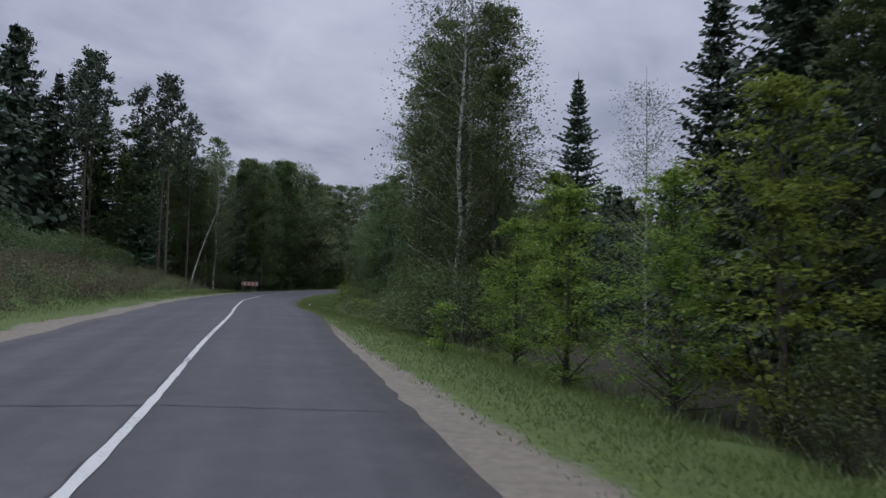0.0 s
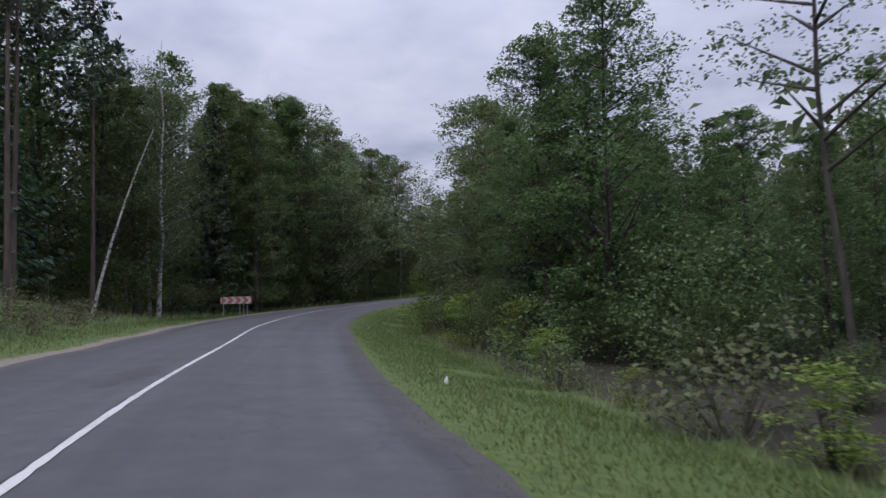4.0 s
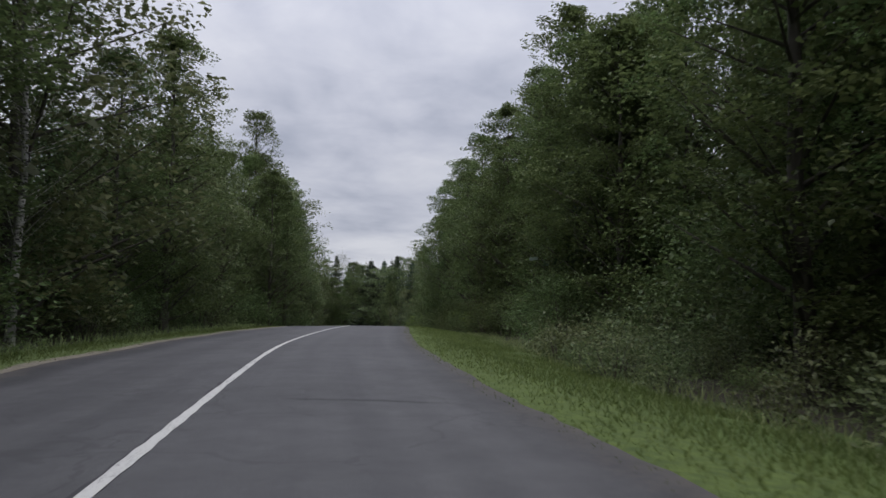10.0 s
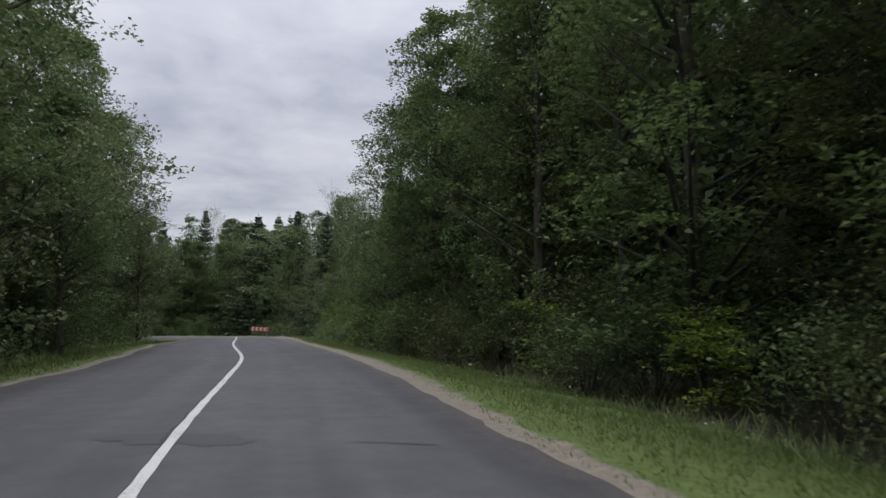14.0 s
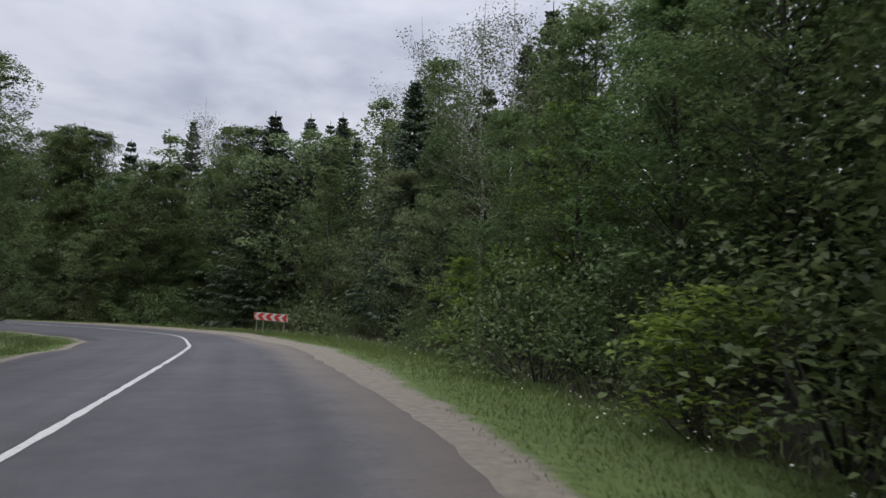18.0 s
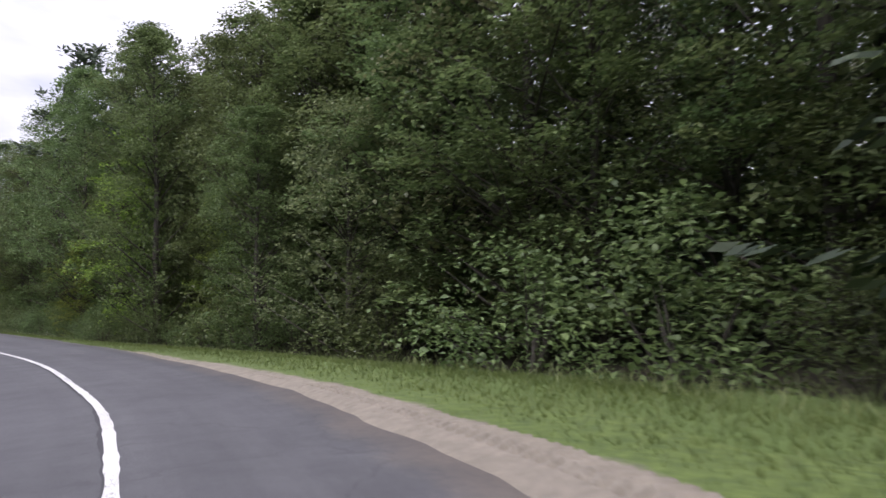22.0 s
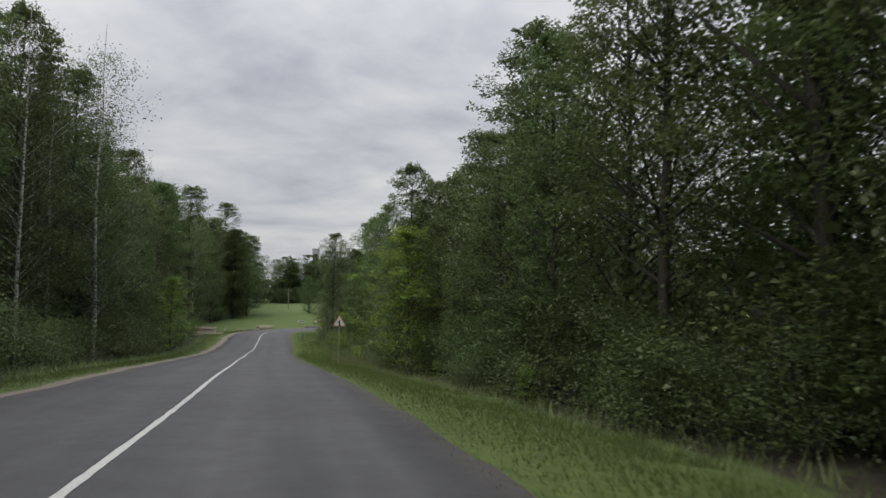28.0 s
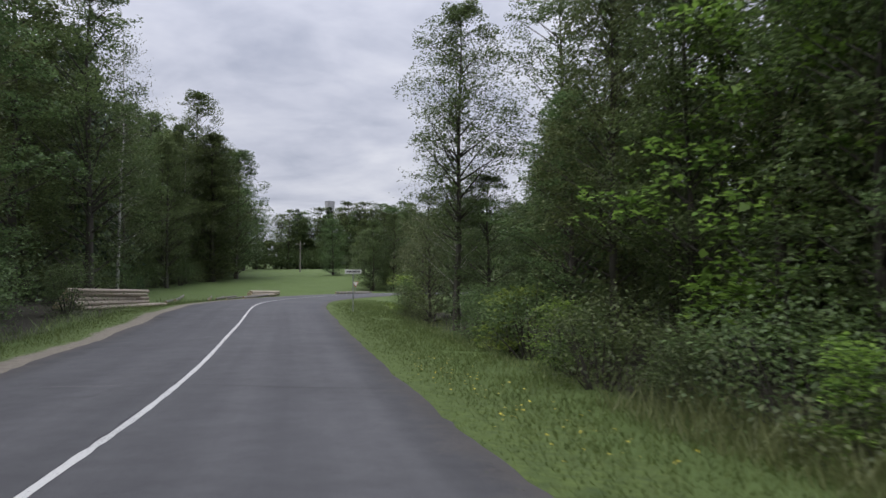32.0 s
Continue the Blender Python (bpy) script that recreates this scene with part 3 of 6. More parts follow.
gx, gy = axis(-125, 55, 1.15), axis(-45, 460, 1.15)
GX, GY = np.meshgrid(gx, gy)
gs, glat, gz = nearest(GX, GY)
gh = height(GX, GY)
near_road = np.where(glat > 0, glat < r_edge(gs) + np.interp(gs, R_KEY, R_SAND) + 1.0, -glat < l_edge(gs) + np.interp(gs, S_KEY, L_SAND) + 1.0)
gh = np.where(near_road, gh - 0.2, gh)
rng = np.random.default_rng(3)
gh = gh + np.where(np.abs(glat) > 6, rng.normal(0, 0.05, gh.shape), 0)
nx, ny = len(gx), len(gy)
gi = np.arange(nx * ny).reshape(ny, nx)
gf = np.stack([gi[:-1, :-1], gi[:-1, 1:], gi[1:, 1:], gi[1:, :-1]], -1).reshape(-1, 4)
g_me = mesh_of("ground", np.stack([GX.ravel(), GY.ravel(), gh], -1), gf, GROUND, True)
wood = np.where(glat > 0, np.interp(glat, [7.4, 9.2], [0, 1]), np.interp(-glat, [6.2, 7.8], [0, 1]))
wood = np.where((GY.ravel() > 402) & (np.abs(glat) > 5), 0.0, wood)
wood = np.where(np.abs(glat) > 140, np.interp(np.abs(glat), [140, 170], [1, 0.1]), wood)
wood = np.where((gs < 82) & (glat < 0) & (glat > -40), np.interp(-glat, [6, 22], [0.1, 0.8]), wood)
g_me.attributes.new("wood", "FLOAT", "POINT").data.foreach_set("value", wood.astype(np.float32))
tagged(new("ground", g_me), "grassy verges, dark forest floor and a green meadow", "ground", kind="structure")


# ---- road, shoulders and centre line ----
def strip(name, s, lats, heights, mat_, uvs):
    """A strip along the road: rows at the distances s, with a lat, height and uv array per column."""
    p, d, r = on_road(s)
    cols = [np.stack([p[:, 0] + r[:, 0] * la, p[:, 1] + r[:, 1] * la, p[:, 2] + h], -1) for la, h in zip(lats, heights)]
    n, k = len(s), len(cols)
    v = np.stack(cols, 1).reshape(-1, 3)
    i = np.arange(n * k).reshape(n, k)
    f = np.stack([i[:-1, :-1], i[:-1, 1:], i[1:, 1:], i[1:, :-1]], -1).reshape(-1, 4)
    me = mesh_of(name, v, f, mat_, True)
    set_uv(me, np.stack(uvs, 1).reshape(-1, 2))
    return new(name, me)


s_all = np.arange(RS[0] + 1, RS[-1] - 1, 0.4)
rows = [-1.0, -0.75, -0.35, 0, 0.35, 0.75, 1.0]
re_, le_ = r_edge(s_all), l_edge(s_all)
jag = np.random.default_rng(5).normal(0, 0.022, len(s_all))
re_, le_ = re_ + jag, le_ + jag[::-1]
lat_cols = [le_ * a if a < 0 else re_ * a for a in rows]
hs = [0.05 - 0.05 * abs(a) + tilt(s_all, la) for a, la in zip(rows, lat_cols)]
lat_cols = [lat_cols[0]] + lat_cols + [lat_cols[-1]]
hs = [hs[0] - 0.2] + hs + [hs[-1] - 0.2]
road = strip("road", s_all, lat_cols, hs, ASPHALT, [np.stack([s_all, np.full(len(s_all), 3.7 * a)], -1) for a in [-1.0] + rows + [1.0]])
tagged(road, "worn grey two-lane asphalt road with patches and cracks", "road", kind="structure")


def shoulder(name, side, edge, width, label):
    rn = np.random.default_rng(7 if side > 0 else 8)
    cols, hh, uv = [], [], []
    wob = 1 + 0.12 * np.sin(s_all * 0.55) * np.sin(s_all * 0.23 + side) + rn.normal(0, 0.04, len(s_all))
    w = width * wob
    for k, u in enumerate((-0.25, 0.0, 0.35, 0.7, 1.0, 2.0, 3.4)):
        lat = edge + w * u if k < 5 else edge + w + (u - 1.0) * 1.0
        cols.append(side * lat)
        base = lie(s_all, side * np.maximum(lat, 3.7))
        hh.append(np.where(u <= 0, -0.02 + tilt(s_all, side * lat), base + 0.05 - (0.1 if k == 6 else 0.03 if k == 5 else 0)) + rn.normal(0, 0.008, len(s_all)) * (u > 0.4))
        uv.append(np.stack([s_all, max(u, 0) * 0.78 + np.clip((0.3 - width) / 0.18, 0, 1) * 0.8], -1))
    if side < 0:
        cols, hh, uv = cols[::-1], hh[::-1], uv[::-1]
    tagged(strip(name, s_all, cols, hh, GRAVEL, uv), label, "road shoulder", kind="structure")


shoulder("shoulder_right", 1, re_, np.interp(s_all, R_KEY, R_SAND), "pinkish sandy gravel shoulder with tyre ruts and grass edge")
shoulder("shoulder_left", -1, le_, np.interp(s_all, S_KEY, L_SAND), "narrow pale sandy road shoulder with grass edge")

s_line = np.arange(RS[0] + 2, RS[-1] - 2, 0.25)
wb = 0.051 + np.random.default_rng(9).normal(0, 0.006, len(s_line))
off = 0.03 * np.sin(s_line * 0.31)
line = strip("centre_line", s_line, [off - wb, off + wb], [0.056 + tilt(s_line, off)] * 2, LINE,
             [np.stack([s_line, off - wb], -1), np.stack([s_line, off + wb], -1)])
tagged(line, "worn white painted centre line", "road marking", kind="structure")

# the dark ragged tar seam that shows beside the line
rn_s = np.random.default_rng(19)
seam_w = np.clip(0.012 + 0.016 * np.sin(s_line * 1.7) * np.sin(s_line * 0.43) + rn_s.normal(0, 0.012, len(s_line)), 0.002, 0.05)
seam = strip("tar_seam", s_line, [off - wb - 0.012 - seam_w, off - wb + 0.01], [0.0535 + tilt(s_line, off)] * 2, CRACK,
             [np.stack([s_line, off - 0.1], -1), np.stack([s_line, off], -1)])
tagged(seam, "ragged dark tar seam along the centre line", "road seam", kind="structure")


def ribbon(name, s0, lat0, s1, lat1, width, mat_, seed, wobble=0.05, label=""):
    """A crack or patch lying on the asphalt: a ragged ribbon from one place to another."""
    rn = np.random.default_rng(seed)
    n = max(9, int(math.hypot(s1 - s0, lat1 - lat0) / 0.1))
    u = np.linspace(0, 1, n)
    ss, ll = s0 + (s1 - s0) * u, lat0 + (lat1 - lat0) * u
    jit = np.cumsum(rn.normal(0, wobble * 0.6, n)) * 0.5
    jit -= np.linspace(jit[0], jit[-1], n)
    L = math.hypot(s1 - s0, lat1 - lat0)
    ns, nl = -(lat1 - lat0) / L, (s1 - s0) / L
    wd = width * (0.35 + 0.65 * np.sin(np.pi * np.clip(u, 0.03, 0.97))) * np.interp(u, np.linspace(0, 1, 9 + n // 8), rn.uniform(0.5, 1.2, 9 + n // 8)) / 2
    vs = []
    for sg in (-1, 1):
        a, b = ss + ns * (jit + sg * wd), ll + nl * (jit + sg * wd)
        p, d, r = on_road(a)
        edge = np.where(b > 0, r_edge(a), l_edge(a))
        vs.append(np.stack([p[:, 0] + r[:, 0] * b, p[:, 1] + r[:, 1] * b, p[:, 2] + 0.054 - 0.05 * np.abs(b) / edge + tilt(a, b)], -1))
    v = np.stack(vs, 1).reshape(-1, 3)
    i = np.arange(2 * n).reshape(n, 2)
    f = np.stack([i[:-1, 0], i[:-1, 1], i[1:, 1], i[1:, 0]], -1)
    return new(name, mesh_of(name, v, f, mat_))


# cross cracks and long cracks that show in the asphalt
CRACKS = [(8.4, -3.2, 7.9, 2.5), (20.2, 0.4, 19.0, 2.5), (25.5, 1.4, 25.1, 2.7), (40.4, 1.9, 39.9, 3.0), (36.4, 1.3, 35.9, 2.3), (89.8, -3.2, 89.8, 4.0), (108.5, -0.1, 108.6, 1.3), (122.1, 0.7, 121.3, 2.6),
          (114.2, 0.1, 114.2, 0.7), (127.3, 0.8, 126.9, 2.6), (172.0, 1.6, 171.7, 2.4), (233.7, 1.3, 233.5, 1.9), (236.2, 0.8, 235.2, 1.8), (234.9, 0.0, 234.4, 0.6), (243.3, -0.1, 242.9, 0.7), (269.2, -2.6, 267.2, 2.4),
          (276.7, 1.4, 275.9, 1.7), (271.7, 1.2, 271.2, 1.6), (286.2, -0.6, 285.0, 2.5), (304.3, 1.2, 303.4, 2.9), (299.5, 1.1, 298.8, 3.0), (409.3, 0.0, 408.3, 3.3), (91.3, -1.5, 95.5, -0.9), (409.7, -2.3, 409.5, -0.8)]
for i_, c_ in enumerate(CRACKS):
    tagged(ribbon("road_crack", *c_, 0.045, CRACK_PALE if c_[0] > 268 and i_ % 3 else CRACK, 40 + i_), "thin ragged crack across the worn asphalt", "road crack", "road cracks", "structure")
for i_, c_ in enumerate([(117.9, 0.7, 117.6, 2.6), (172.7, -0.7, 172.1, 0.7), (46.1, 1.2, 45.1, 2.7), (56.5, -0.8, 60.2, -0.6), (37.9, 1.3, 43.6, 2.8), (284.1, 1.7, 283.4, 2.4), (234.8, 0.2, 236.4, 1.0)]):
    tagged(ribbon("road_patch", *c_, 0.8, PATCH, 90 + i_, 0.1), "darker tar patch in the asphalt", "road patch", "road patches", "structure")


# tyre lugs pressed into the sandy shoulder on the outside of the bend
s_lug = np.arange(231.0, 263.0, 0.026)
sand_w = np.interp(s_lug, R_KEY, R_SAND)
rn_t = np.random.default_rng(21)
worn = np.convolve(rn_t.normal(0, 1, len(s_lug)), np.hanning(55) / np.hanning(55).sum() * 5, "same")
fade = np.clip(0.75 + 0.5 * worn, 0.05, 1.1) * np.clip((s_lug - 231) / 3, 0, 1) * np.clip((263 - s_lug) / 4, 0, 1)
mid_lug = r_edge(s_lug) + sand_w * 0.66 + 0.02 * np.sin(s_lug * 0.35)
lug_lat, lug_h, lug_uv = [], [], []
for q_ in np.linspace(-1, 1, 15):
    la_ = mid_lug + q_ * 0.28 * sand_w
    wave = np.sin(s_lug * 40 + abs(q_) * 6 + worn * 1.5)
    tread = 0.5 + 0.5 * np.clip(1.8 * wave, -1, 1)
    band_ = np.clip(2.4 * math.sin(math.pi * abs(q_)), 0, 1) if abs(q_) < 1 else 0.0
    lug_lat.append(la_)
    lug_h.append(lie(s_lug, np.maximum(la_, 3.7)) + (0.046 if abs(q_) < 0.97 else 0.0) + 0.04 * tread * band_ * fade + rn_t.normal(0, 0.0025, len(s_lug)))
    lug_uv.append(np.stack([s_lug, np.full(len(s_lug), 0.2)], -1))
tagged(strip("tyre_track", s_lug, lug_lat, lug_h, GRAVEL, lug_uv), "tyre lug marks pressed into the sandy shoulder", "tyre track", kind="stuff")

# ---- plants ----
def leaves(points, size, rn, up_bias=0.5, slim=0.55, fold=0.18):
    """Leaf-shaped quads: four corners each, folded along the midrib."""
    n = len(points)
    nrm = rn.normal(0, 1, (n, 3))
    nrm[:, 2] = np.abs(nrm[:, 2]) + up_bias * 2
    nrm /= np.linalg.norm(nrm, axis=1)[:, None]
    a = rn.normal(0, 1, (n, 3))
    a -= nrm * (a * nrm).sum(1)[:, None]
    a /= np.linalg.norm(a, axis=1)[:, None]
    b = np.cross(nrm, a)
    L = size * rn.uniform(0.65, 1.35, (n, 1))
    q = np.stack([points - a * L * 0.5, points + b * L * slim * 0.5 + nrm * L * fold, points + a * L * 0.5, points - b * L * slim * 0.5 + nrm * L * fold], 1)
    return q.reshape(-1, 3)


def blades(roots, tips, width, rn):
    """Narrow quads from root to tip, for needles, strands and sprays."""
    d = tips - roots
    side = np.cross(d, rn.normal(0, 1, d.shape))
    side /= np.linalg.norm(side, axis=1)[:, None] + 1e-9
    w = side * width * rn.uniform(0.6, 1.3, (len(d), 1)) * 0.5
    mid = roots + d * 0.55
    return np.stack([roots, mid + w, tips, mid - w], 1).reshape(-1, 3)


def quad_mesh(name, corners, mat_):
    return mesh_of(name, corners, np.arange(len(corners)).reshape(-1, 4), mat_)


def limb_arrays(rods, sides=5):
    """Tapered rods as arrays: (a, b, r0, r1) each."""
    vs, fs, n = [], [], 0
    ang = np.linspace(0, 2 * np.pi, sides, endpoint=False)
    for a, b, r0, r1 in rods:
        a, b = np.array(a, float), np.array(b, float)
        d = b - a
        d /= np.linalg.norm(d) + 1e-9
        x = np.cross(d, (0.3, 0.9, 0.1))
        x /= np.linalg.norm(x) + 1e-9
        y = np.cross(d, x)
        ring = np.cos(ang)[:, None] * x + np.sin(ang)[:, None] * y
        vs += [a + ring * r0, b + ring * r1]
        i = np.arange(sides)
        j = (i + 1) % sides
        fs.append(np.stack([n + i, n + j, n + sides + j, n + sides + i], -1))
        n += 2 * sides
    return np.concatenate(vs), np.concatenate(fs)


def trunk_line(h, r0, rn, lean=0.02, steps=7, top=1.0):
    pts = [np.array([0, 0, -0.3])]
    off_ = np.zeros(2)
    for k in range(1, steps + 1):
        off_ = off_ + rn.normal(0, lean * h / steps, 2)
        pts.append(np.array([off_[0], off_[1], h * top * k / steps]))
    return [(pts[k], pts[k + 1], r0 * (1 - 0.92 * k / steps) * (1.25 if k == 0 else 1), r0 * (1 - 0.92 * (k + 1) / steps)) for k in range(steps)], pts


def axis_at(pts, z):
    zs = [p[2] for p in pts]
    return np.array([np.interp(z, zs, [p[0] for p in pts]), np.interp(z, zs, [p[1] for p in pts]), z])


def tube(rods, sides=7):
    """One joined tapering stem through the rods that follow one another."""
    pts = [np.array(rods[0][0], float)] + [np.array(r_[1], float) for r_ in rods]
    rad = [rods[0][2]] + [r_[3] for r_ in rods]
    ang = np.linspace(0, 2 * np.pi, sides, endpoint=False)
    ring = np.stack([np.cos(ang), np.sin(ang), np.zeros(sides)], -1)
    v = np.concatenate([p + ring * r_ for p, r_ in zip(pts, rad)])
    i = np.arange(sides)
    j = (i + 1) % sides
    f = np.concatenate([np.stack([k * sides + i, k * sides + j, (k + 1) * sides + j, (k + 1) * sides + i], -1) for k in range(len(pts) - 1)])
    return v, f


def tree(name, label, category, trunk_mat, leaf_mat, rods, corners, stem=7):
    ob = thing(name, label, category, group="roadside trees")
    v, f = tube(rods[:stem])
    new("trunk", mesh_of("trunk", v, f, trunk_mat, True)).parent = ob
    v, f = limb_arrays(rods[stem:], 4)
    b_ = tagged(new("branchwork", mesh_of("branchwork", v, f, trunk_mat, True)), kind="stuff")
    b_.parent = ob
    new("crown", quad_mesh("crown", corners, leaf_mat)).parent = ob
    return ob


def broadleaf(seed, h, radius, low, n_spray, per, size, leaf_mat, bark, name, label, shape=0.45, spread=1.0, droop=0.25, up_bias=0.9, core=1.0, stem=1.0, domes=0.65):
    """A leafy tree: trunk, limbs out to rounded leaf clumps and layered sprays, in an uneven lobed crown."""
    rn = np.random.default_rng(seed)
    rods, pts = trunk_line(h, (0.011 * h + 0.03) * stem, rn, 0.025, top=0.97)
    quads = []
    ph = rn.uniform(0, 6.28, 4)
    for k in range(n_spray):
        u = rn.uniform(0, 1) ** 0.85
        z = h * (low + (1 - low) * u)
        prof = max(0.12, (min(1, (u + 0.12) / shape) ** 0.5) * (max(0.0, 1 - max(0, u - shape) / (1 - shape)) ** 0.5))
        th = rn.uniform(0, 2 * np.pi)
        lobe = 1 + 0.12 * math.sin(2 * th + 5 * u + ph[0]) + 0.10 * math.sin(3 * th - 9 * u + ph[1]) + 0.07 * math.sin(14 * u + ph[2])
        r = radius * prof * lobe * (rn.uniform(0.25, 1.0) ** 0.5) * rn.uniform(0.8, 1.0)
        out, side = np.array([math.cos(th), math.sin(th), 0]), np.array([-math.sin(th), math.cos(th), 0])
        c = axis_at(pts, min(z, h * 0.96)) + out * r
        L = spread * rn.uniform(0.7, 1.35) * (0.5 + 0.5 * prof)
        if rn.uniform() < domes:
            d = rn.normal(0, 1, (per, 3))
            d[:, 2] = np.where(d[:, 2] < 0, d[:, 2] * 0.35, d[:, 2])
            d /= np.linalg.norm(d, axis=1)[:, None] + 1e-9
            p = c + d * rn.uniform(0.45, 1.0, (per, 1)) ** 0.5 * np.array([0.70, 0.70, 0.62]) * L * rn.uniform(0.75, 1.0)
            p = p + out * rn.normal(0, 0.08, (per, 1))
        else:
            W = L * rn.uniform(0.45, 0.75)
            a = rn.uniform(-1, 1, (per, 1))
            b = rn.normal(0, 0.5, (per, 1)) * (1 - 0.45 * np.abs(a))
            dz = -droop * L * (a * 0.5 + 0.5) ** 2 - 0.16 * L * b ** 2 + rn.normal(0, 0.09 * L, (per, 1))
            tilt = rn.uniform(-0.25, 0.55) + 0.5 * max(0, u - 0.6)
            p = c + out * (a - 0.4) * L + side * b * W + np.array([0, 0, 1]) * (dz + tilt * a * L)
        quads.append(p)
        if k % 3 == 0:
            root = axis_at(pts, max(h * low * 0.7, z - r * rn.uniform(0.5, 1.1)))
            rods.append((root, c, 0.012 * h * (1 - 0.75 * z / h) * 0.4 + 0.008, 0.006))
    corners = leaves(np.concatenate(quads), size, rn, up_bias, 0.6)
    if core > 0:
        m_ = int(1000 * core)
        z = rn.uniform(low + 0.05, 0.82, m_)
        r = radius * 0.5 * np.sqrt(rn.uniform(0, 1, m_)) * (1 - z * 0.6)
        th = rn.uniform(0, 2 * np.pi, m_)
        cp = np.stack([np.cos(th) * r, np.sin(th) * r, z * h], -1)
        corners = np.concatenate([corners, leaves(cp, max(0.17, size * 1.15), rn, 0.0, 0.8)])
    return tree(name, label, "tree", bark, leaf_mat, rods, corners)


def birch(seed, h, dense=1.3, low=0.14, detail=1.0):
    """A birch: white trunk, rising limbs and fine hanging sprays."""
    rn = np.random.default_rng(seed)
    rods, pts = trunk_line(h, 0.0055 * h + 0.02, rn, 0.03)
    corners = []
    n = int(58 * dense)
    for k in range(n):
        u = (k + rn.uniform(0, 1)) / n
        z = h * (low + (0.97 - low) * u)
        L = h * 0.19 * (1 - u) ** 0.42 * min(1, 0.42 + 1.7 * u) * rn.uniform(0.6, 1.15) + 0.3
        th = rn.uniform(0, 2 * np.pi)
        root = axis_at(pts, z * 0.93)
        tip = root + np.array([math.cos(th) * L, math.sin(th) * L, L * rn.uniform(0.45, 1.1)])
        rods.append((root, tip, 0.011 * (1 - u) + 0.006, 0.003))
        m_ = int(66 * detail * (0.5 + 0.5 * (1 - u)))
        w = rn.uniform(0.25, 1.05, (m_, 1))
        p = root + (tip - root) * w + rn.normal(0, 0.24, (m_, 3)) - np.array([0, 0, 1]) * rn.uniform(0, 1.0, (m_, 1)) ** 2 * L * 0.55
        corners.append(leaves(p, 0.15 / detail ** 0.5, rn, 0.1))
    return tree("birch", "tall birch with white bark and fine hanging leaves", "tree", BARK_BIRCH, LEAF_BIRCH, rods, np.concatenate(corners))


def spruce(seed, h, radius, detail=1.0, low=0.06):
    """A spruce: drooping tiers of needle sprays on a straight stem, with ragged tips."""
    rn = np.random.default_rng(seed)
    rods, pts = trunk_line(h, 0.011 * h + 0.03, rn, 0.004)
    roots, tips = [], []
    tiers = int(62 * (0.6 + 0.2 * detail))
    for k in range(tiers):
        u = min(0.99, max(0.0, (k + rn.uniform(-0.9, 0.9)) / tiers))
        z = h * (low + (0.985 - low) * u)
        R_ = radius * (1 - u) ** 0.88 * rn.uniform(0.75, 1.12) + 0.12
        nb = int((5 + 2.5 * (1 - u)) * (0.75 + 0.2 * detail))
        for b in range(nb):
            th = 2 * np.pi * (b + rn.uniform(-0.3, 0.3)) / nb + k
            L = R_ * rn.uniform(0.55, 1.15)
            droop = rn.uniform(0.12, 0.42) * (1 - 0.7 * u) - 0.25 * u
            d = np.array([math.cos(th), math.sin(th), -droop])
            root = axis_at(pts, min(z, h * 0.98))
            m_ = max(6, int(8 * detail * (0.5 + L / radius)))
            w = np.linspace(0.12, 1, m_)[:, None]
            base = root + d * L * w + np.array([0, 0, 1]) * 0.22 * L * w ** 2
            side = np.cross(d, (0, 0, 1))
            sgn = rn.choice([-1, 1], (m_, 1))
            ln = (0.27 + 0.24 * L / radius) * (1.15 - 0.55 * w) / detail ** 0.4
            roots.append(base - d * ln * 0.3)
            tips.append(base + d * ln * 0.7 + side * sgn * ln * 0.75 - np.array([0, 0, 1]) * ln * rn.uniform(0.15, 0.8, (m_, 1)))
    corners = blades(np.concatenate(roots), np.concatenate(tips), 0.26 / detail ** 0.75, rn)
    top = axis_at(pts, h * 0.97)
    rods.append((top, top + np.array([0, 0, 0.035 * h]), 0.015, 0.004))
    return tree("spruce", "dark pointed spruce with drooping branches", "tree", BARK_DARK, NEEDLE_SPRUCE, rods, corners)


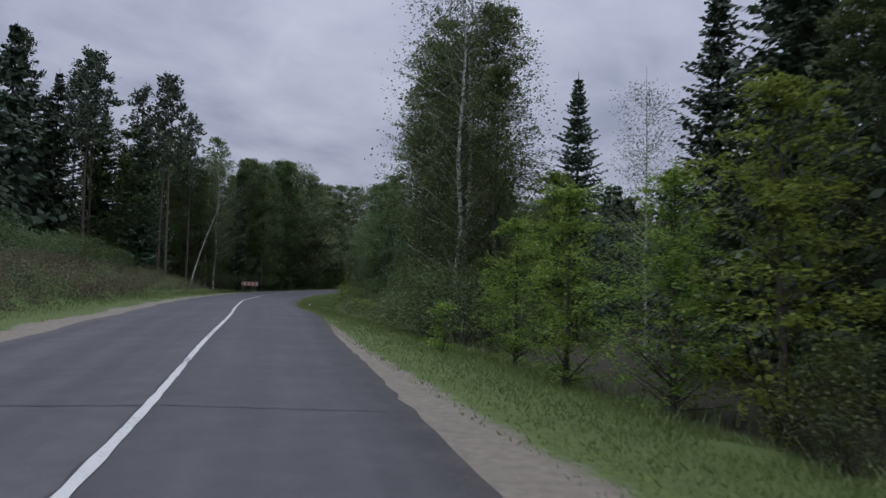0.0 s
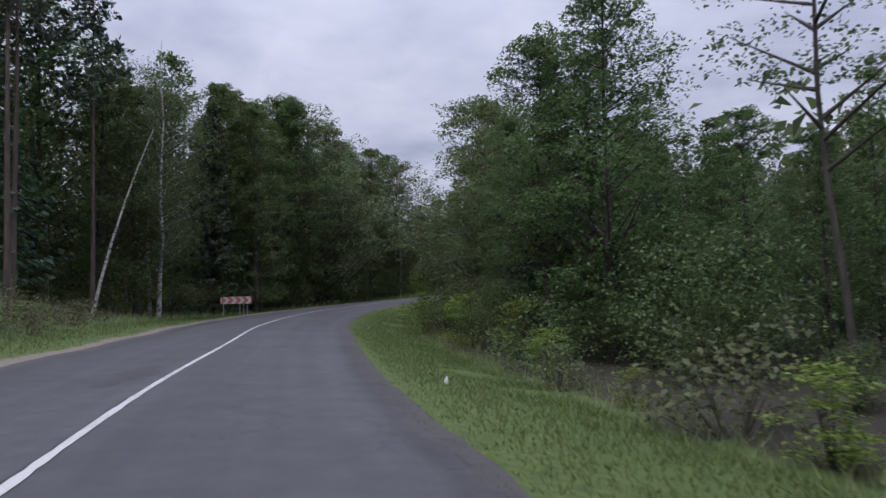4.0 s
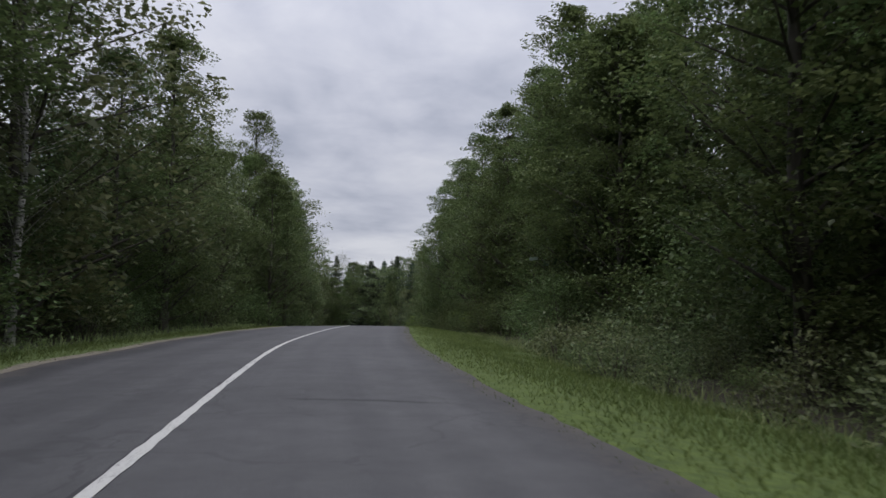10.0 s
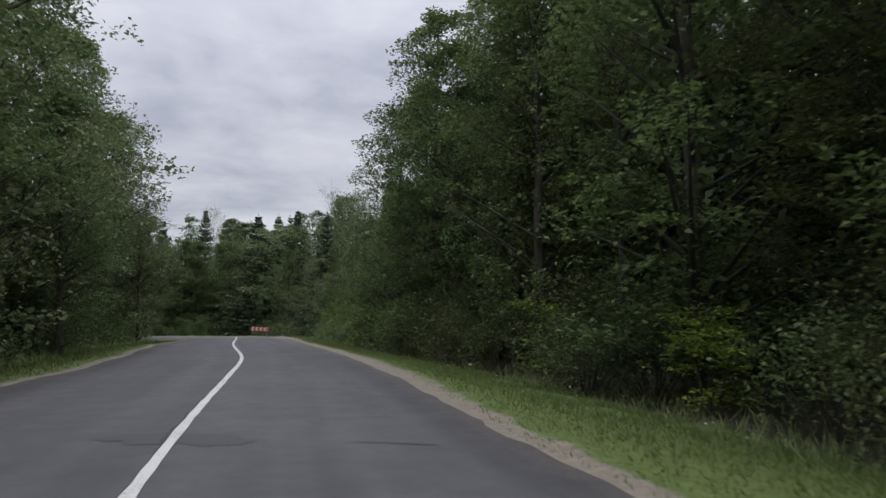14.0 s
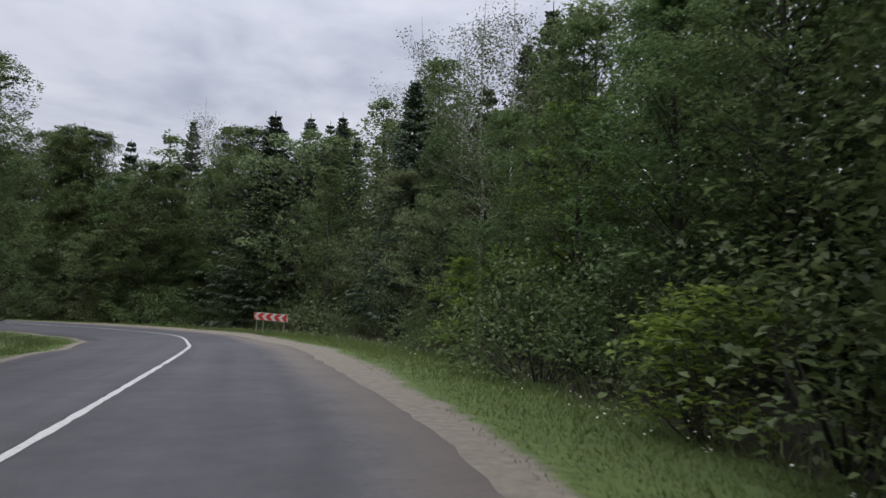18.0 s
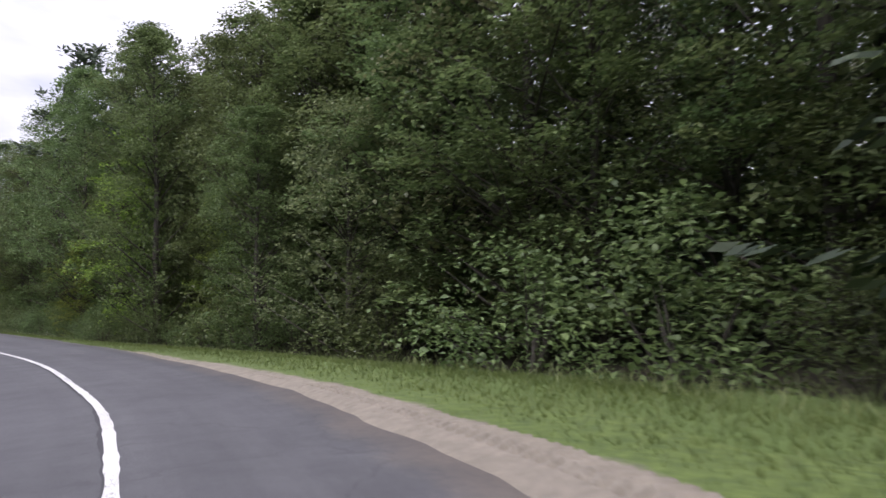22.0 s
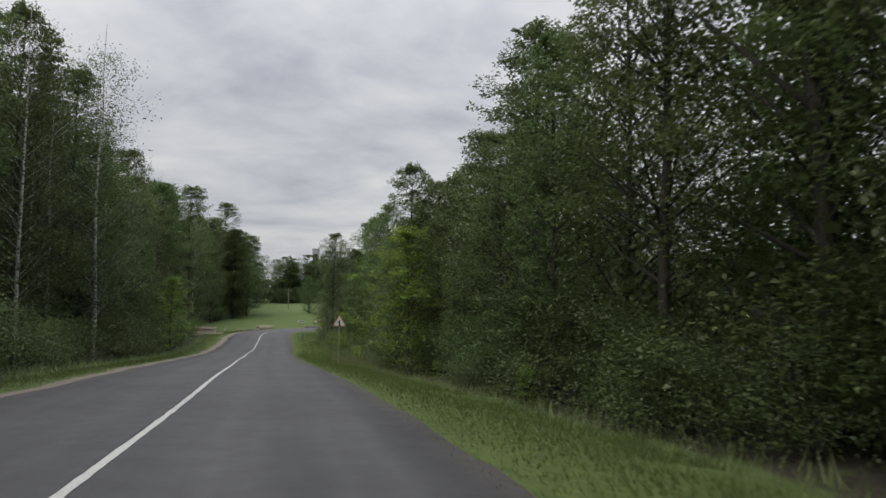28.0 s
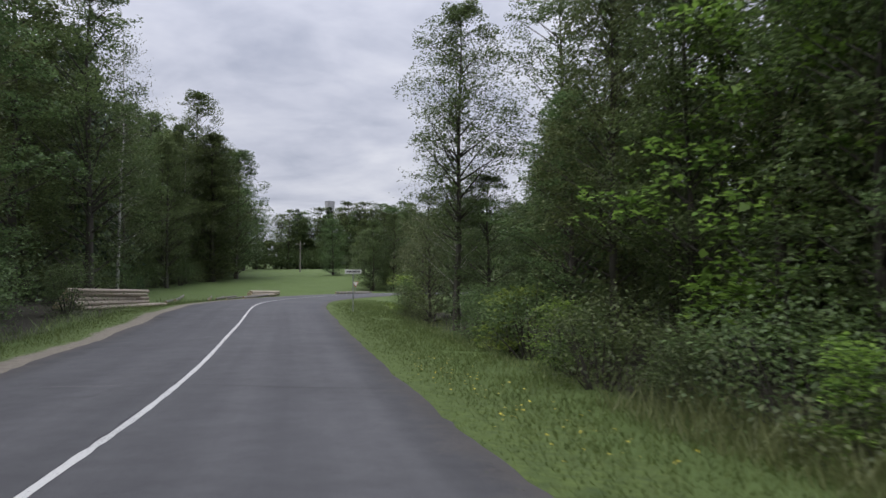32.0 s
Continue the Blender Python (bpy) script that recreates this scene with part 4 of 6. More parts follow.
def pine(seed, h, low=0.55, detail=1.0):
    """A Scots pine: tall bare reddish stem and an open crown of needle tufts."""
    rn = np.random.default_rng(seed)
    rods, pts = trunk_line(h, 0.0062 * h + 0.03, rn, 0.012)
    roots, tips = [], []
    for k in range(30):
        u = (k + rn.uniform(0, 1)) / 30
        z = h * (low + (0.98 - low) * u)
        L = h * 0.135 * (1 - 0.75 * u) * rn.uniform(0.55, 1.25)
        th = k * 2.4 + rn.uniform(-0.5, 0.5)
        root = axis_at(pts, z)
        tip = root + np.array([math.cos(th) * L, math.sin(th) * L, L * rn.uniform(-0.1, 0.5)])
        rods.append((root, tip, 0.035 * (1 - u) + 0.012, 0.008))
        for w in np.linspace(0.45, 1.0, 3):
            c = root + (tip - root) * w + rn.normal(0, 0.25, 3)
            m_ = int(20 * detail)
            d = rn.normal(0, 1, (m_, 3))
            d[:, 2] = np.abs(d[:, 2]) * 0.8
            d /= np.linalg.norm(d, axis=1)[:, None]
            roots.append(c + rn.normal(0, 0.18, (m_, 3)))
            tips.append(roots[-1] + d * rn.uniform(0.3, 0.6, (m_, 1)))
    for k in range(7):
        z, th = h * rn.uniform(0.25, low), rn.uniform(0, 6.28)
        rods.append((axis_at(pts, z), axis_at(pts, z) + np.array([math.cos(th), math.sin(th), 0.1]) * rn.uniform(0.4, 1.2), 0.018, 0.004))
    corners = blades(np.concatenate(roots), np.concatenate(tips), 0.20 / detail ** 0.4, rn)
    return tree("pine", "tall pine with bare reddish trunk and high dark crown", "tree", BARK_PINE, NEEDLE_PINE, rods, corners)


def bush(seed, h, radius, n_clump, per, size, leaf_mat, name, label, flat=0.6, up_bias=0.5, group="roadside bushes"):
    rn = np.random.default_rng(seed)
    rods, cs = [], []
    for k in range(n_clump):
        th, u = rn.uniform(0, 6.28), rn.uniform(0.1, 1)
        r = radius * math.sqrt(max(0.02, 1 - (u - 0.35) ** 2 / 0.5)) * rn.uniform(0.25, 1)
        c = np.array([math.cos(th) * r, math.sin(th) * r, u * h * rn.uniform(0.85, 1.05)])
        cs.append(c)
        if k % 2 == 0:
            rods.append((np.array([c[0] * 0.15, c[1] * 0.15, -0.1]), c, 0.022, 0.004))
    cs = np.array(cs)
    idx = np.repeat(np.arange(n_clump), per)
    p = cs[idx] + rn.normal(0, 0.2 * radius + 0.06, (len(idx), 3)) * np.array([1, 1, flat])
    p[:, 2] = np.maximum(p[:, 2], 0.05)
    ob = thing(name, label, "bush", group=group)
    v, f = limb_arrays(rods, 4)
    a = tagged(new("stemwork", mesh_of("stemwork", v, f, BARK_DARK, True)), kind="stuff")
    b = new("foliage", quad_mesh("foliage", leaves(p, size, rn, up_bias), leaf_mat))
    a.parent = b.parent = ob
    return ob


KINDS = {}
for i_ in range(3):
    KINDS["alder", i_] = (broadleaf(100 + i_, 14, 3.6, 0.03, 198, 110, 0.135, LEAF_DARK, BARK_DARK, "alder", "dark dense alder standing at the forest edge"), 14)
    KINDS["arching", i_] = (broadleaf(105 + i_, 16, 4.3, 0.13, 222, 110, 0.135, LEAF_DARK, BARK_DARK, "alder", "dark alder with limbs arching out over the verge", 0.38, 1.15, 0.35), 16)
    KINDS["aspen", i_] = (broadleaf(110 + i_, 15, 3.1, 0.05, 198, 105, 0.128, LEAF_MID, BARK_DARK, "aspen", "slender green aspen with a full leafy crown", 0.4), 15)
    KINDS["tall", i_] = (broadleaf(115 + i_, 17, 3.0, 0.30, 168, 105, 0.125, LEAF_MID, BARK_DARK, "aspen", "tall aspen with a bare lower trunk and airy crown", 0.5, 1.0, 0.2, 0.7, 0.4, 0.8), 17)
    KINDS["maple", i_] = (broadleaf(120 + i_, 7, 2.4, 0.04, 100, 68, 0.125, LEAF_MAPLE, BARK_DARK, "maple", "young bright green maple with layered leaves", 0.4, 0.8, 0.3, 1.6, 0.3, 1.0, 0.25), 7)
    KINDS["willow", i_] = (broadleaf(130 + i_, 8, 3.0, 0.02, 140, 76, 0.10, LEAF_WILLOW, BARK_DARK, "willow", "grey-green willow with dense small leaves", 0.5, 0.8, 0.1, 0.5, 0.5), 8)
    KINDS["thin", i_] = (broadleaf(140 + i_, 14, 2.2, 0.36, 110, 44, 0.105, LEAF_BIRCH, BARK_DARK, "young_aspen", "thin airy young aspen with a sparse crown", 0.45, 0.7, 0.1, 0.2, 0, 0.36, 0.4), 14)
    KINDS["birch", i_] = (birch(150 + i_, 16, 1.3, 0.14, 2.2), 16)
    KINDS["spruce", i_] = (spruce(160 + i_, 14, 3.0, 3.0), 14)
    KINDS["pine", i_] = (pine(170 + i_, 22), 22)
    # plainer ones for the rows behind
    KINDS["alder_b", i_] = (broadleaf(200 + i_, 14, 3.7, 0.04, 120, 30, 0.27, LEAF_DARK, BARK_DARK, "alder", "dark alder in the forest behind the edge trees", 0.45, 1.2, core=1.0), 14)
    KINDS["aspen_b", i_] = (broadleaf(210 + i_, 15, 3.3, 0.06, 120, 30, 0.25, LEAF_MID, BARK_DARK, "aspen", "green aspen in the forest behind the edge trees", 0.4, 1.2, core=1.0), 15)
    KINDS["birch_b", i_] = (birch(220 + i_, 16, 1.0, 0.15, 0.8), 16)
    KINDS["spruce_b", i_] = (spruce(230 + i_, 14, 3.2, 0.5), 14)
    KINDS["pine_b", i_] = (pine(240 + i_, 22, 0.5, 0.55), 22)
    KINDS["low", i_] = (bush(300 + i_, 1.5, 1.0, 28, 64, 0.074, LEAF_MID, "bush", "low green roadside bush with small leaves"), 1.5)
    KINDS["sapling", i_] = (bush(310 + i_, 1.9, 0.75, 22, 44, 0.12, LEAF_MAPLE, "maple_sapling", "small bright yellow-green maple sapling", 0.3, 1.3), 1.9)
    KINDS["weeds", i_] = (bush(320 + i_, 0.8, 0.8, 22, 34, 0.085, LEAF_WILLOW, "weed_clump", "clump of tall green weeds at the verge", 0.8, 0.3), 0.8)
    KINDS["heath", i_] = (bush(330 + i_, 0.7, 0.95, 22, 30, 0.085, HEATHER, "heath_shrub", "brownish low heath shrub on the bank", 0.7, 0.2), 0.7)
    KINDS["dark_low", i_] = (bush(340 + i_, 2.4, 1.4, 40, 84, 0.088, LEAF_DARK, "undergrowth_bush", "dark leafy undergrowth bush below the trees"), 2.4)
used = set()
pick = random.Random(11)


def plant(kind, x, y, h, wide=1.0, turn=None, lean=0.0, i=None, sink=0.0):
    """Sets a plant of the kind at x, y on the ground, h metres high."""
    k = (kind, pick.randrange(3) if i is None else i)
    ob, h0 = KINDS[k]
    f = h / h0
    w = f * wide
    turn = pick.uniform(0, 360) if turn is None else turn
    m = pose(x, y, ground_at(x, y) - sink, lean, 0, turn) @ Matrix.Diagonal((w, w, f, 1))
    if k not in used:
        used.add(k)
        ob.matrix_basis = m
        return ob
    base = ob.scale.copy()
    ob.scale = (1, 1, 1)
    made = copy_thing(ob, m)
    ob.scale = base
    return made


CLEAR = []      # x, y, radius kept free of rows


def row(side, s0, s1, lat, gap, h, kinds, wild=1.2, hv=0.18, wide=1.0):
    """A loose row of trees along the road between the distances s0 and s1."""
    s = s0 + pick.uniform(0, gap)
    while s < s1:
        la = side * (lat + pick.uniform(-wild * 0.5, wild))
        x, y, _ = spot(s, la)
        hh = np.interp(s, np.linspace(s0, s1, len(h)), h) if isinstance(h, tuple) else h
        _, real, _ = nearest([x], [y])
        if abs(real[0]) > 5.0 and all(math.hypot(x - a, y - b) > r for a, b, r in CLEAR):
            plant(pick.choice(kinds), x, y, float(hh) * pick.uniform(1 - hv, 1 + hv), wide * pick.uniform(0.85, 1.2))
        s += gap * pick.uniform(0.7, 1.3)


CLEAR += [(-12.4, 91.6, 3.2), (-90, 394.5, 6.5), (-83, 385, 4.5), (-96, 403, 5), (-25.0, 94.4, 3.0), (29.2, 235.0, 2.8), (-43.8, 351.5, 2.2)]

# landmark trees: kind, x, y, height, breadth
for k, x, y, h, w in [
    ("pine", -30.3, 76.4, 21.5, 1.0), ("pine", -36.5, 73.7, 23.0, 1.0), ("pine", -34.5, 80.0, 21.5, 1.0), ("pine", -28.9, 81.0, 19.3, 1.0),
    ("pine", -40.0, 77.0, 22.5, 1.0), ("pine", -27.6, 71.6, 21.0, 0.9), ("pine", -42.0, 69.0, 23.5, 1.0), ("pine", -35.0, 69.5, 21.5, 1.0),
    ("spruce", -39.0, 71.0, 20.0, 1.0), ("spruce", -43.5, 74.0, 21.0, 0.9), ("spruce", -33.0, 77.5, 17.5, 1.0), ("spruce", -38.0, 79.0, 18.5, 1.0),
    ("spruce", -24.4, 128.9, 20.0, 0.9), ("spruce", -26.0, 125.0, 18.5, 0.9), ("aspen", -26.6, 106.0, 18.6, 0.85), ("aspen", -28.0, 99.6, 18.8, 0.85), ("spruce", -28.5, 99.0, 17.6, 0.8),
    ("aspen", -2.9, 120.0, 16.6, 1.1), ("aspen", -1.0, 126.0, 16.4, 1.1), ("alder", -1.0, 121.4, 11.0, 1.1), ("aspen", -7.6, 108.2, 14.0, 1.1), ("aspen", -6.2, 104.8, 14.2, 1.0), ("dark_low", -8.8, 103.6, 2.6, 1.2), ("low", -9.4, 101.0, 1.7, 1.3), ("dark_low", -8.6, 98.4, 2.6, 1.2), ("dark_low", -9.6, 90.6, 2.4, 1.3), ("dark_low", -9.9, 87.8, 2.4, 1.3), ("weeds", -11.6, 89.2, 0.9, 1.2), ("birch", -27.6, 86.5, 17.0, 1.25), ("birch", -29.8, 90.5, 17.5, 1.25), ("aspen", -25.6, 101.2, 17.0, 1.0), ("maple", -12.2, 92.9, 3.7, 1.25), ("maple", -11.7, 83.7, 2.4, 1.2), ("birch", 0.4, 27.5, 16.0, 1.2), ("aspen", 1.9, 29.9, 14.2, 0.95), ("aspen", -0.2, 31.2, 13.0, 0.9), ("birch", 0.9, 29.0, 15.6, 1.15), ("aspen", 1.8, 26.2, 10.5, 0.9),
    ("spruce", 5.2, 28.5, 10.6, 0.9), ("maple", 5.0, 10.7, 5.6, 0.95), ("maple", 2.6, 15.2, 4.4, 1.0), ("maple", 1.9, 18.6, 3.9, 1.0), ("maple", 4.0, 26.2, 6.4, 1.0), ("sapling", 0.0, 18.2, 1.3, 0.8), ("dark_low", -0.5, 25.4, 2.5, 1.1), ("dark_low", -0.6, 27.4, 2.8, 1.0), ("dark_low", 0.6, 23.6, 2.4, 1.2), ("maple", 4.0, 12.6, 4.4, 1.0),
    ("spruce", 9.4, 12.5, 17, 1.0), ("spruce", 8.4, 16.8, 15, 1.0), ("spruce", 7.4, 19.5, 10.8, 1.0), ("birch", 6.0, 21.4, 8.8, 1.0),
    ("tall", -0.4, 32.6, 14.6, 1.0), ("tall", 0.9, 34.0, 14.4, 1.0), ("aspen", -1.0, 35.8, 13.0, 0.8), ("tall", 0.0, 38.6, 13.2, 0.9), ("thin", -2.0, 58.2, 14.8, 1.25), ("spruce", -5.5, 74.5, 13.2, 1.0), ("alder", -6.4, 72.0, 12.6, 1.1), ("alder", -4.8, 67.5, 13.0, 1.1),
    ("birch", -16.6, 141.0, 18.8, 1.05), ("aspen", -11.4, 152.0, 15.0, 1.05), ("aspen", -2.6, 177.6, 19.3, 0.85), ("alder", -2.4, 171.5, 12.6, 1.0), ("alder", 0.0, 176.2, 11.2, 1.1),
    ("aspen", 4.6, 188.6, 10.0, 1.1), ("willow", 11.8, 210.4, 8.8, 1.0),
    ("spruce", 32.6, 245.2, 15.2, 1.55), ("spruce", 35.0, 244.6, 15.2, 1.1), ("spruce", 37.4, 246.8, 15.4, 1.1), ("spruce", 39.2, 248.5, 16.6, 1.1), ("spruce", 33.3, 227.0, 13.0, 1.2), ("spruce", 37.2, 241.5, 13.5, 1.0),
    ("birch", 31.2, 259.0, 19.0, 0.95), ("alder", 27.2, 257.0, 13.2, 1.3), ("alder", 25.2, 261.2, 12.6, 1.3), ("alder", 30.8, 254.4, 12.4, 1.2), ("spruce", 23.2, 270.3, 18.4, 0.9), ("spruce", 31.0, 262.0, 18.0, 0.9), ("birch", 34.6, 228.6, 16.8, 0.95), ("birch", 36.0, 226.6, 15.5, 0.9),
    ("birch", 34.2, 222.5, 15.5, 1.2), ("birch", 33.0, 219.0, 14.5, 1.1), ("spruce", 39.5, 224.0, 17.0, 1.25), ("spruce", 41.5, 228.5, 17.0, 1.2), ("willow", 32.2, 225.8, 8.0, 1.1), ("willow", 31.6, 221.4, 6.5, 1.1), ("maple", 28.6, 215.6, 3.4, 1.1), ("maple", 31.5, 213.0, 8.5, 1.1),
    ("pine", 0.3, 301.0, 23.5, 1.3), ("pine", 10.4, 286.0, 19.0, 1.25), ("pine", 7.4, 292.6, 19.5, 1.25), ("aspen", 13.0, 276.6, 16.0, 1.0), ("maple", 10.9, 281.7, 12.4, 0.85), ("maple", 4.9, 288.9, 6.6, 1.05), ("aspen", 15.4, 236.2, 14.2, 1.2), ("alder", 13.6, 232.4, 14.5, 1.15), ("willow", 15.8, 238.8, 4.2, 1.0), ("birch", -13.4, 315.8, 18.3, 0.8), ("maple", 16.9, 273.6, 7.6, 0.8), ("aspen", 21.5, 267.0, 14.0, 1.1), ("willow", 22.6, 260.6, 7.5, 1.2), ("alder", 19.4, 264.8, 8.6, 1.0), ("alder", 25.6, 262.0, 12.0, 1.1),
    ("birch", -61.0, 349.6, 22.4, 1.0), ("spruce", -65.0, 348.4, 21.5, 0.9), ("aspen", -54.6, 334.0, 22.0, 1.0), ("aspen", -48.4, 320.2, 24.8, 1.0),
    ("birch", -19.2, 323.4, 19.4, 1.05), ("maple", -12.5, 314.0, 9.5, 1.1), ("aspen", -94.5, 396.5, 21.5, 1.0), ("birch", -115.0, 412.0, 26.5, 1.0), ("aspen", -118.0, 432.5, 23.6, 1.0),
    ("tall", -63.0, 391.0, 15.0, 1.0), ("birch", -68.0, 392.2, 13.6, 1.1), ("alder", -66.0, 390.4, 6.5, 1.2), ("tall", -67.4, 390.2, 13.8, 1.05), ("tall", -60.6, 388.0, 15.2, 1.0), ("tall", -55.0, 380.5, 15.5, 1.0), ("willow", -70.2, 394.0, 6.2, 0.9), ("alder", -70.4, 397.6, 7.0, 1.3), ("willow", -74.2, 402.4, 4.6, 1.1), ("alder", -93.5, 432.5, 8.0, 1.2), ("alder", -92.0, 434.5, 8.6, 1.2), ("willow", -94.6, 434.0, 6.8, 1.2), ("willow", -89.0, 436.5, 8.6, 1.2), ("alder", -96.5, 441.0, 9.0, 1.2), ("alder", -94.0, 443.5, 9.6, 1.2), ("aspen", -99.0, 448.0, 10.0, 1.2), ("aspen", -91.0, 439.5, 9.0, 1.2), ("alder", -87.0, 441.5, 9.0, 1.3), ("alder", -112.0, 455.0, 8.5, 1.2), ("aspen", -108.5, 458.0, 8.5, 1.2), ("alder", -104.0, 460.0, 8.5, 1.2), ("aspen", -99.0, 462.0, 9.0, 1.2), ("alder", -94.0, 460.0, 9.0, 1.2), ("tall", -58.5, 385.0, 15.4, 1.0), ("maple", -56.0, 379.0, 10.5, 1.0), ("aspen", -53.6, 386.8, 13.5, 1.0), ("birch", -85.5, 375.5, 20.0, 0.9),
    ("maple", -72.0, 368.5, 7.5, 1.0), ("maple", -38.4, 349.4, 8.2, 1.0), ("aspen", -47.8, 377.0, 14.0, 1.0), ("alder", -45.0, 371.0, 13.0, 1.0), ("alder", -44.6, 363.6, 11.0, 1.0), ("aspen", -43.0, 361.2, 11.5, 1.0), ("spruce", -48.6, 366.6, 3.2, 0.9), ("maple", -51.0, 371.5, 6.6, 1.0), ("sapling", -49.4, 364.0, 1.5, 0.9), ("sapling", -48.4, 362.4, 1.0, 1.0),
]:
    plant(k, x, y, h, w)
    CLEAR.append((x, y, 1.6))
lb = thing("birch", "slim bare white birch stem leaning over at the forest edge", "tree", pose(-27.2, 77.6, ground_at(-27.2, 77.6) - 0.1))
bm = bmesh.new()
stem_pts = [Vector((0.20 * z_ + 0.012 * z_ * z_, 0.03 * z_, z_)) for z_ in (0.0, 1.8, 3.6, 5.4, 7.2, 9.0)]
for q_, (a_, b_) in enumerate(zip(stem_pts, stem_pts[1:])):
    rod(bm, a_, b_, 0.095 - 0.015 * q_, 0.080 - 0.015 * q_, 8)
part("trunk", bm, BARK_BIRCH, lb)
for q_ in range(4):
    bm = bmesh.new()
    a_ = stem_pts[2 + q_]
    rod(bm, a_, a_ + Vector((0.5 * (-1) ** q_, 0.2, 0.8)), 0.018, 0.006, 5)
    part("branch", bm, BARK_DARK, lb)
CLEAR.append((-27.2, 77.6, 2.0))

# rows on the right of the road
R, L = 1, -1
BROAD, WALL = ["alder", "aspen", "alder", "aspen", "willow"], ["alder", "aspen", "aspen", "alder", "tall"]
row(R, -12, 12, 10.4, 3.8, 7.5, ["alder", "aspen", "willow"])
row(R, 13, 27, 11.0, 3.0, 4.0, ["alder", "aspen", "willow"])
row(R, 28, 42, 10.4, 3.8, 7.0, ["alder", "aspen", "willow"])
row(R, -12, 18, 12.5, 3.8, 14.0, ["spruce", "birch", "tall", "spruce"])
row(R, 32, 43, 12.5, 3.4, (6.5, 9.5), ["alder", "aspen"])
row(R, 41, 45, 12.6, 2.6, 12.5, ["alder", "aspen", "alder"])
row(R, 45, 50, 13.0, 2.6, 5.0, ["alder", "aspen"])
row(R, 50, 66, 14.0, 3.0, 6.6, ["alder", "aspen"])
row(R, 68, 97, 12.4, 4.0, 12.8, BROAD)
row(R, 97, 112, 12.4, 4.0, 12.0, BROAD)
row(R, 112, 124, 13.0, 3.8, 12.8, ["alder", "aspen", "alder"])
row(R, 124, 146, 14.0, 3.6, (13, 15.5), WALL)
row(R, 148, 170, 11.8, 3.6, 16.0, WALL)
row(R, 150, 200, 15.0, 3.4, 16.0, ["alder", "aspen"])
row(R, 170, 195, 10.4, 4.0, (16, 15), WALL)
row(R, 195, 211, 10.4, 3.6, 16.5, ["alder", "aspen", "alder"])
row(R, 211, 227, 10.6, 3.6, 10.5, ["alder", "aspen", "willow"])
row(R, 190, 211, 14.0, 3.8, 16.5, ["alder", "aspen"])
row(R, 224, 250, 10.4, 3.4, 9.5, ["willow", "alder", "aspen"])
row(R, 222, 262, 14.5, 3.4, 12.0, ["alder", "aspen", "willow"])
row(R, 250, 276, 10.8, 3.6, 15.0, ["alder", "aspen", "willow", "aspen"])
row(R, 272, 340, 10.8, 3.2, (16.5, 18), ["arching", "arching", "alder"], wide=0.92)
row(R, 340, 364, 10.4, 3.2, (16.5, 13.5), ["arching", "alder", "aspen"], wide=0.86)
row(R, 364, 384, 10.6, 3.4, (12, 11.0), ["aspen", "alder", "alder"])
row(R, 382, 396, 10.8, 2.8, (11.5, 11), ["alder", "alder", "aspen"])
row(R, 388, 401, 10.6, 3.2, (9, 10.0), ["alder", "alder", "aspen"])
row(R, 400, 424, 10.8, 3.6, (10.5, 10), ["aspen", "alder", "aspen"])
row(R, 404, 436, 14, 3.6, (11, 8), ["aspen", "alder", "willow"])
for lat, gap, hh in ((14.0, 4.4, 13.5), (18, 4.8, 14.5), (23.5, 5.2, 15.0)):
    row(R, -15, 20, lat + 2.5, gap, hh, ["spruce_b", "alder_b", "birch_b", "spruce_b"], 2)
    row(R, 20, 47, lat + 2.5, gap, hh * 0.52, ["spruce_b", "alder_b", "aspen_b"], 2)
    row(R, 47, 68, lat + 2.5, gap, hh * 0.55, ["alder_b", "aspen_b"], 2)
    row(R, 68, 200, lat, gap, tuple(hh * k for k in (0.62, 0.64, 0.68, 0.75, 0.9, 1.12, 1.12, 1.12, 1.12, 1.12, 1.12, 1.12, 1.12)), ["alder_b", "aspen_b", "birch_b", "spruce_b"], 2)
    row(R, 200, 300, lat, gap, hh * 1.05, ["aspen_b", "birch_b", "spruce_b", "alder_b"], 2)
    row(R, 300, 385, lat, gap, hh * 0.95, ["aspen_b", "alder_b", "birch_b"], 2)
    if lat < 20:
        row(R, 385, 428, lat, gap, hh * 0.78, ["aspen_b", "alder_b", "birch_b"], 2)
# rows on the left
row(L, 81, 112, 9.8, 3.8, (15.5, 17.5, 19.5), ["aspen", "alder", "alder", "aspen"])
row(L, 108, 147, 9.2, 3.7, (18.5, 19.5, 17.5), BROAD)
row(L, 147, 158, 9.4, 3.8, 11.5, BROAD)
row(L, 158, 172, 9.0, 3.6, 11.5, BROAD)
row(L, 172, 190, 8.6, 3.8, (18.0, 15.5), ["alder", "aspen", "willow"])
row(L, 190, 224, 8.8, 3.8, (15.5, 14), ["willow", "aspen", "alder"])
row(L, 222, 252, 12.0, 4.2, 8.0, ["alder", "willow"])
row(L, 252, 300, 10.8, 4.0, (12, 17), ["aspen", "alder", "aspen"])
row(L, 300, 385, 11.2, 4.2, (18, 18), ["aspen", "alder", "birch", "aspen"])
row(L, 385, 434, 11.8, 4.0, 17.5, ["aspen", "alder", "aspen", "birch"])
for lat, hh in ((15.5, 18.5), (20, 19.5), (26, 20)):
    row(L, 392, 440, lat, 4.6, hh, ["aspen_b", "birch_b", "spruce_b", "alder_b"], 2)
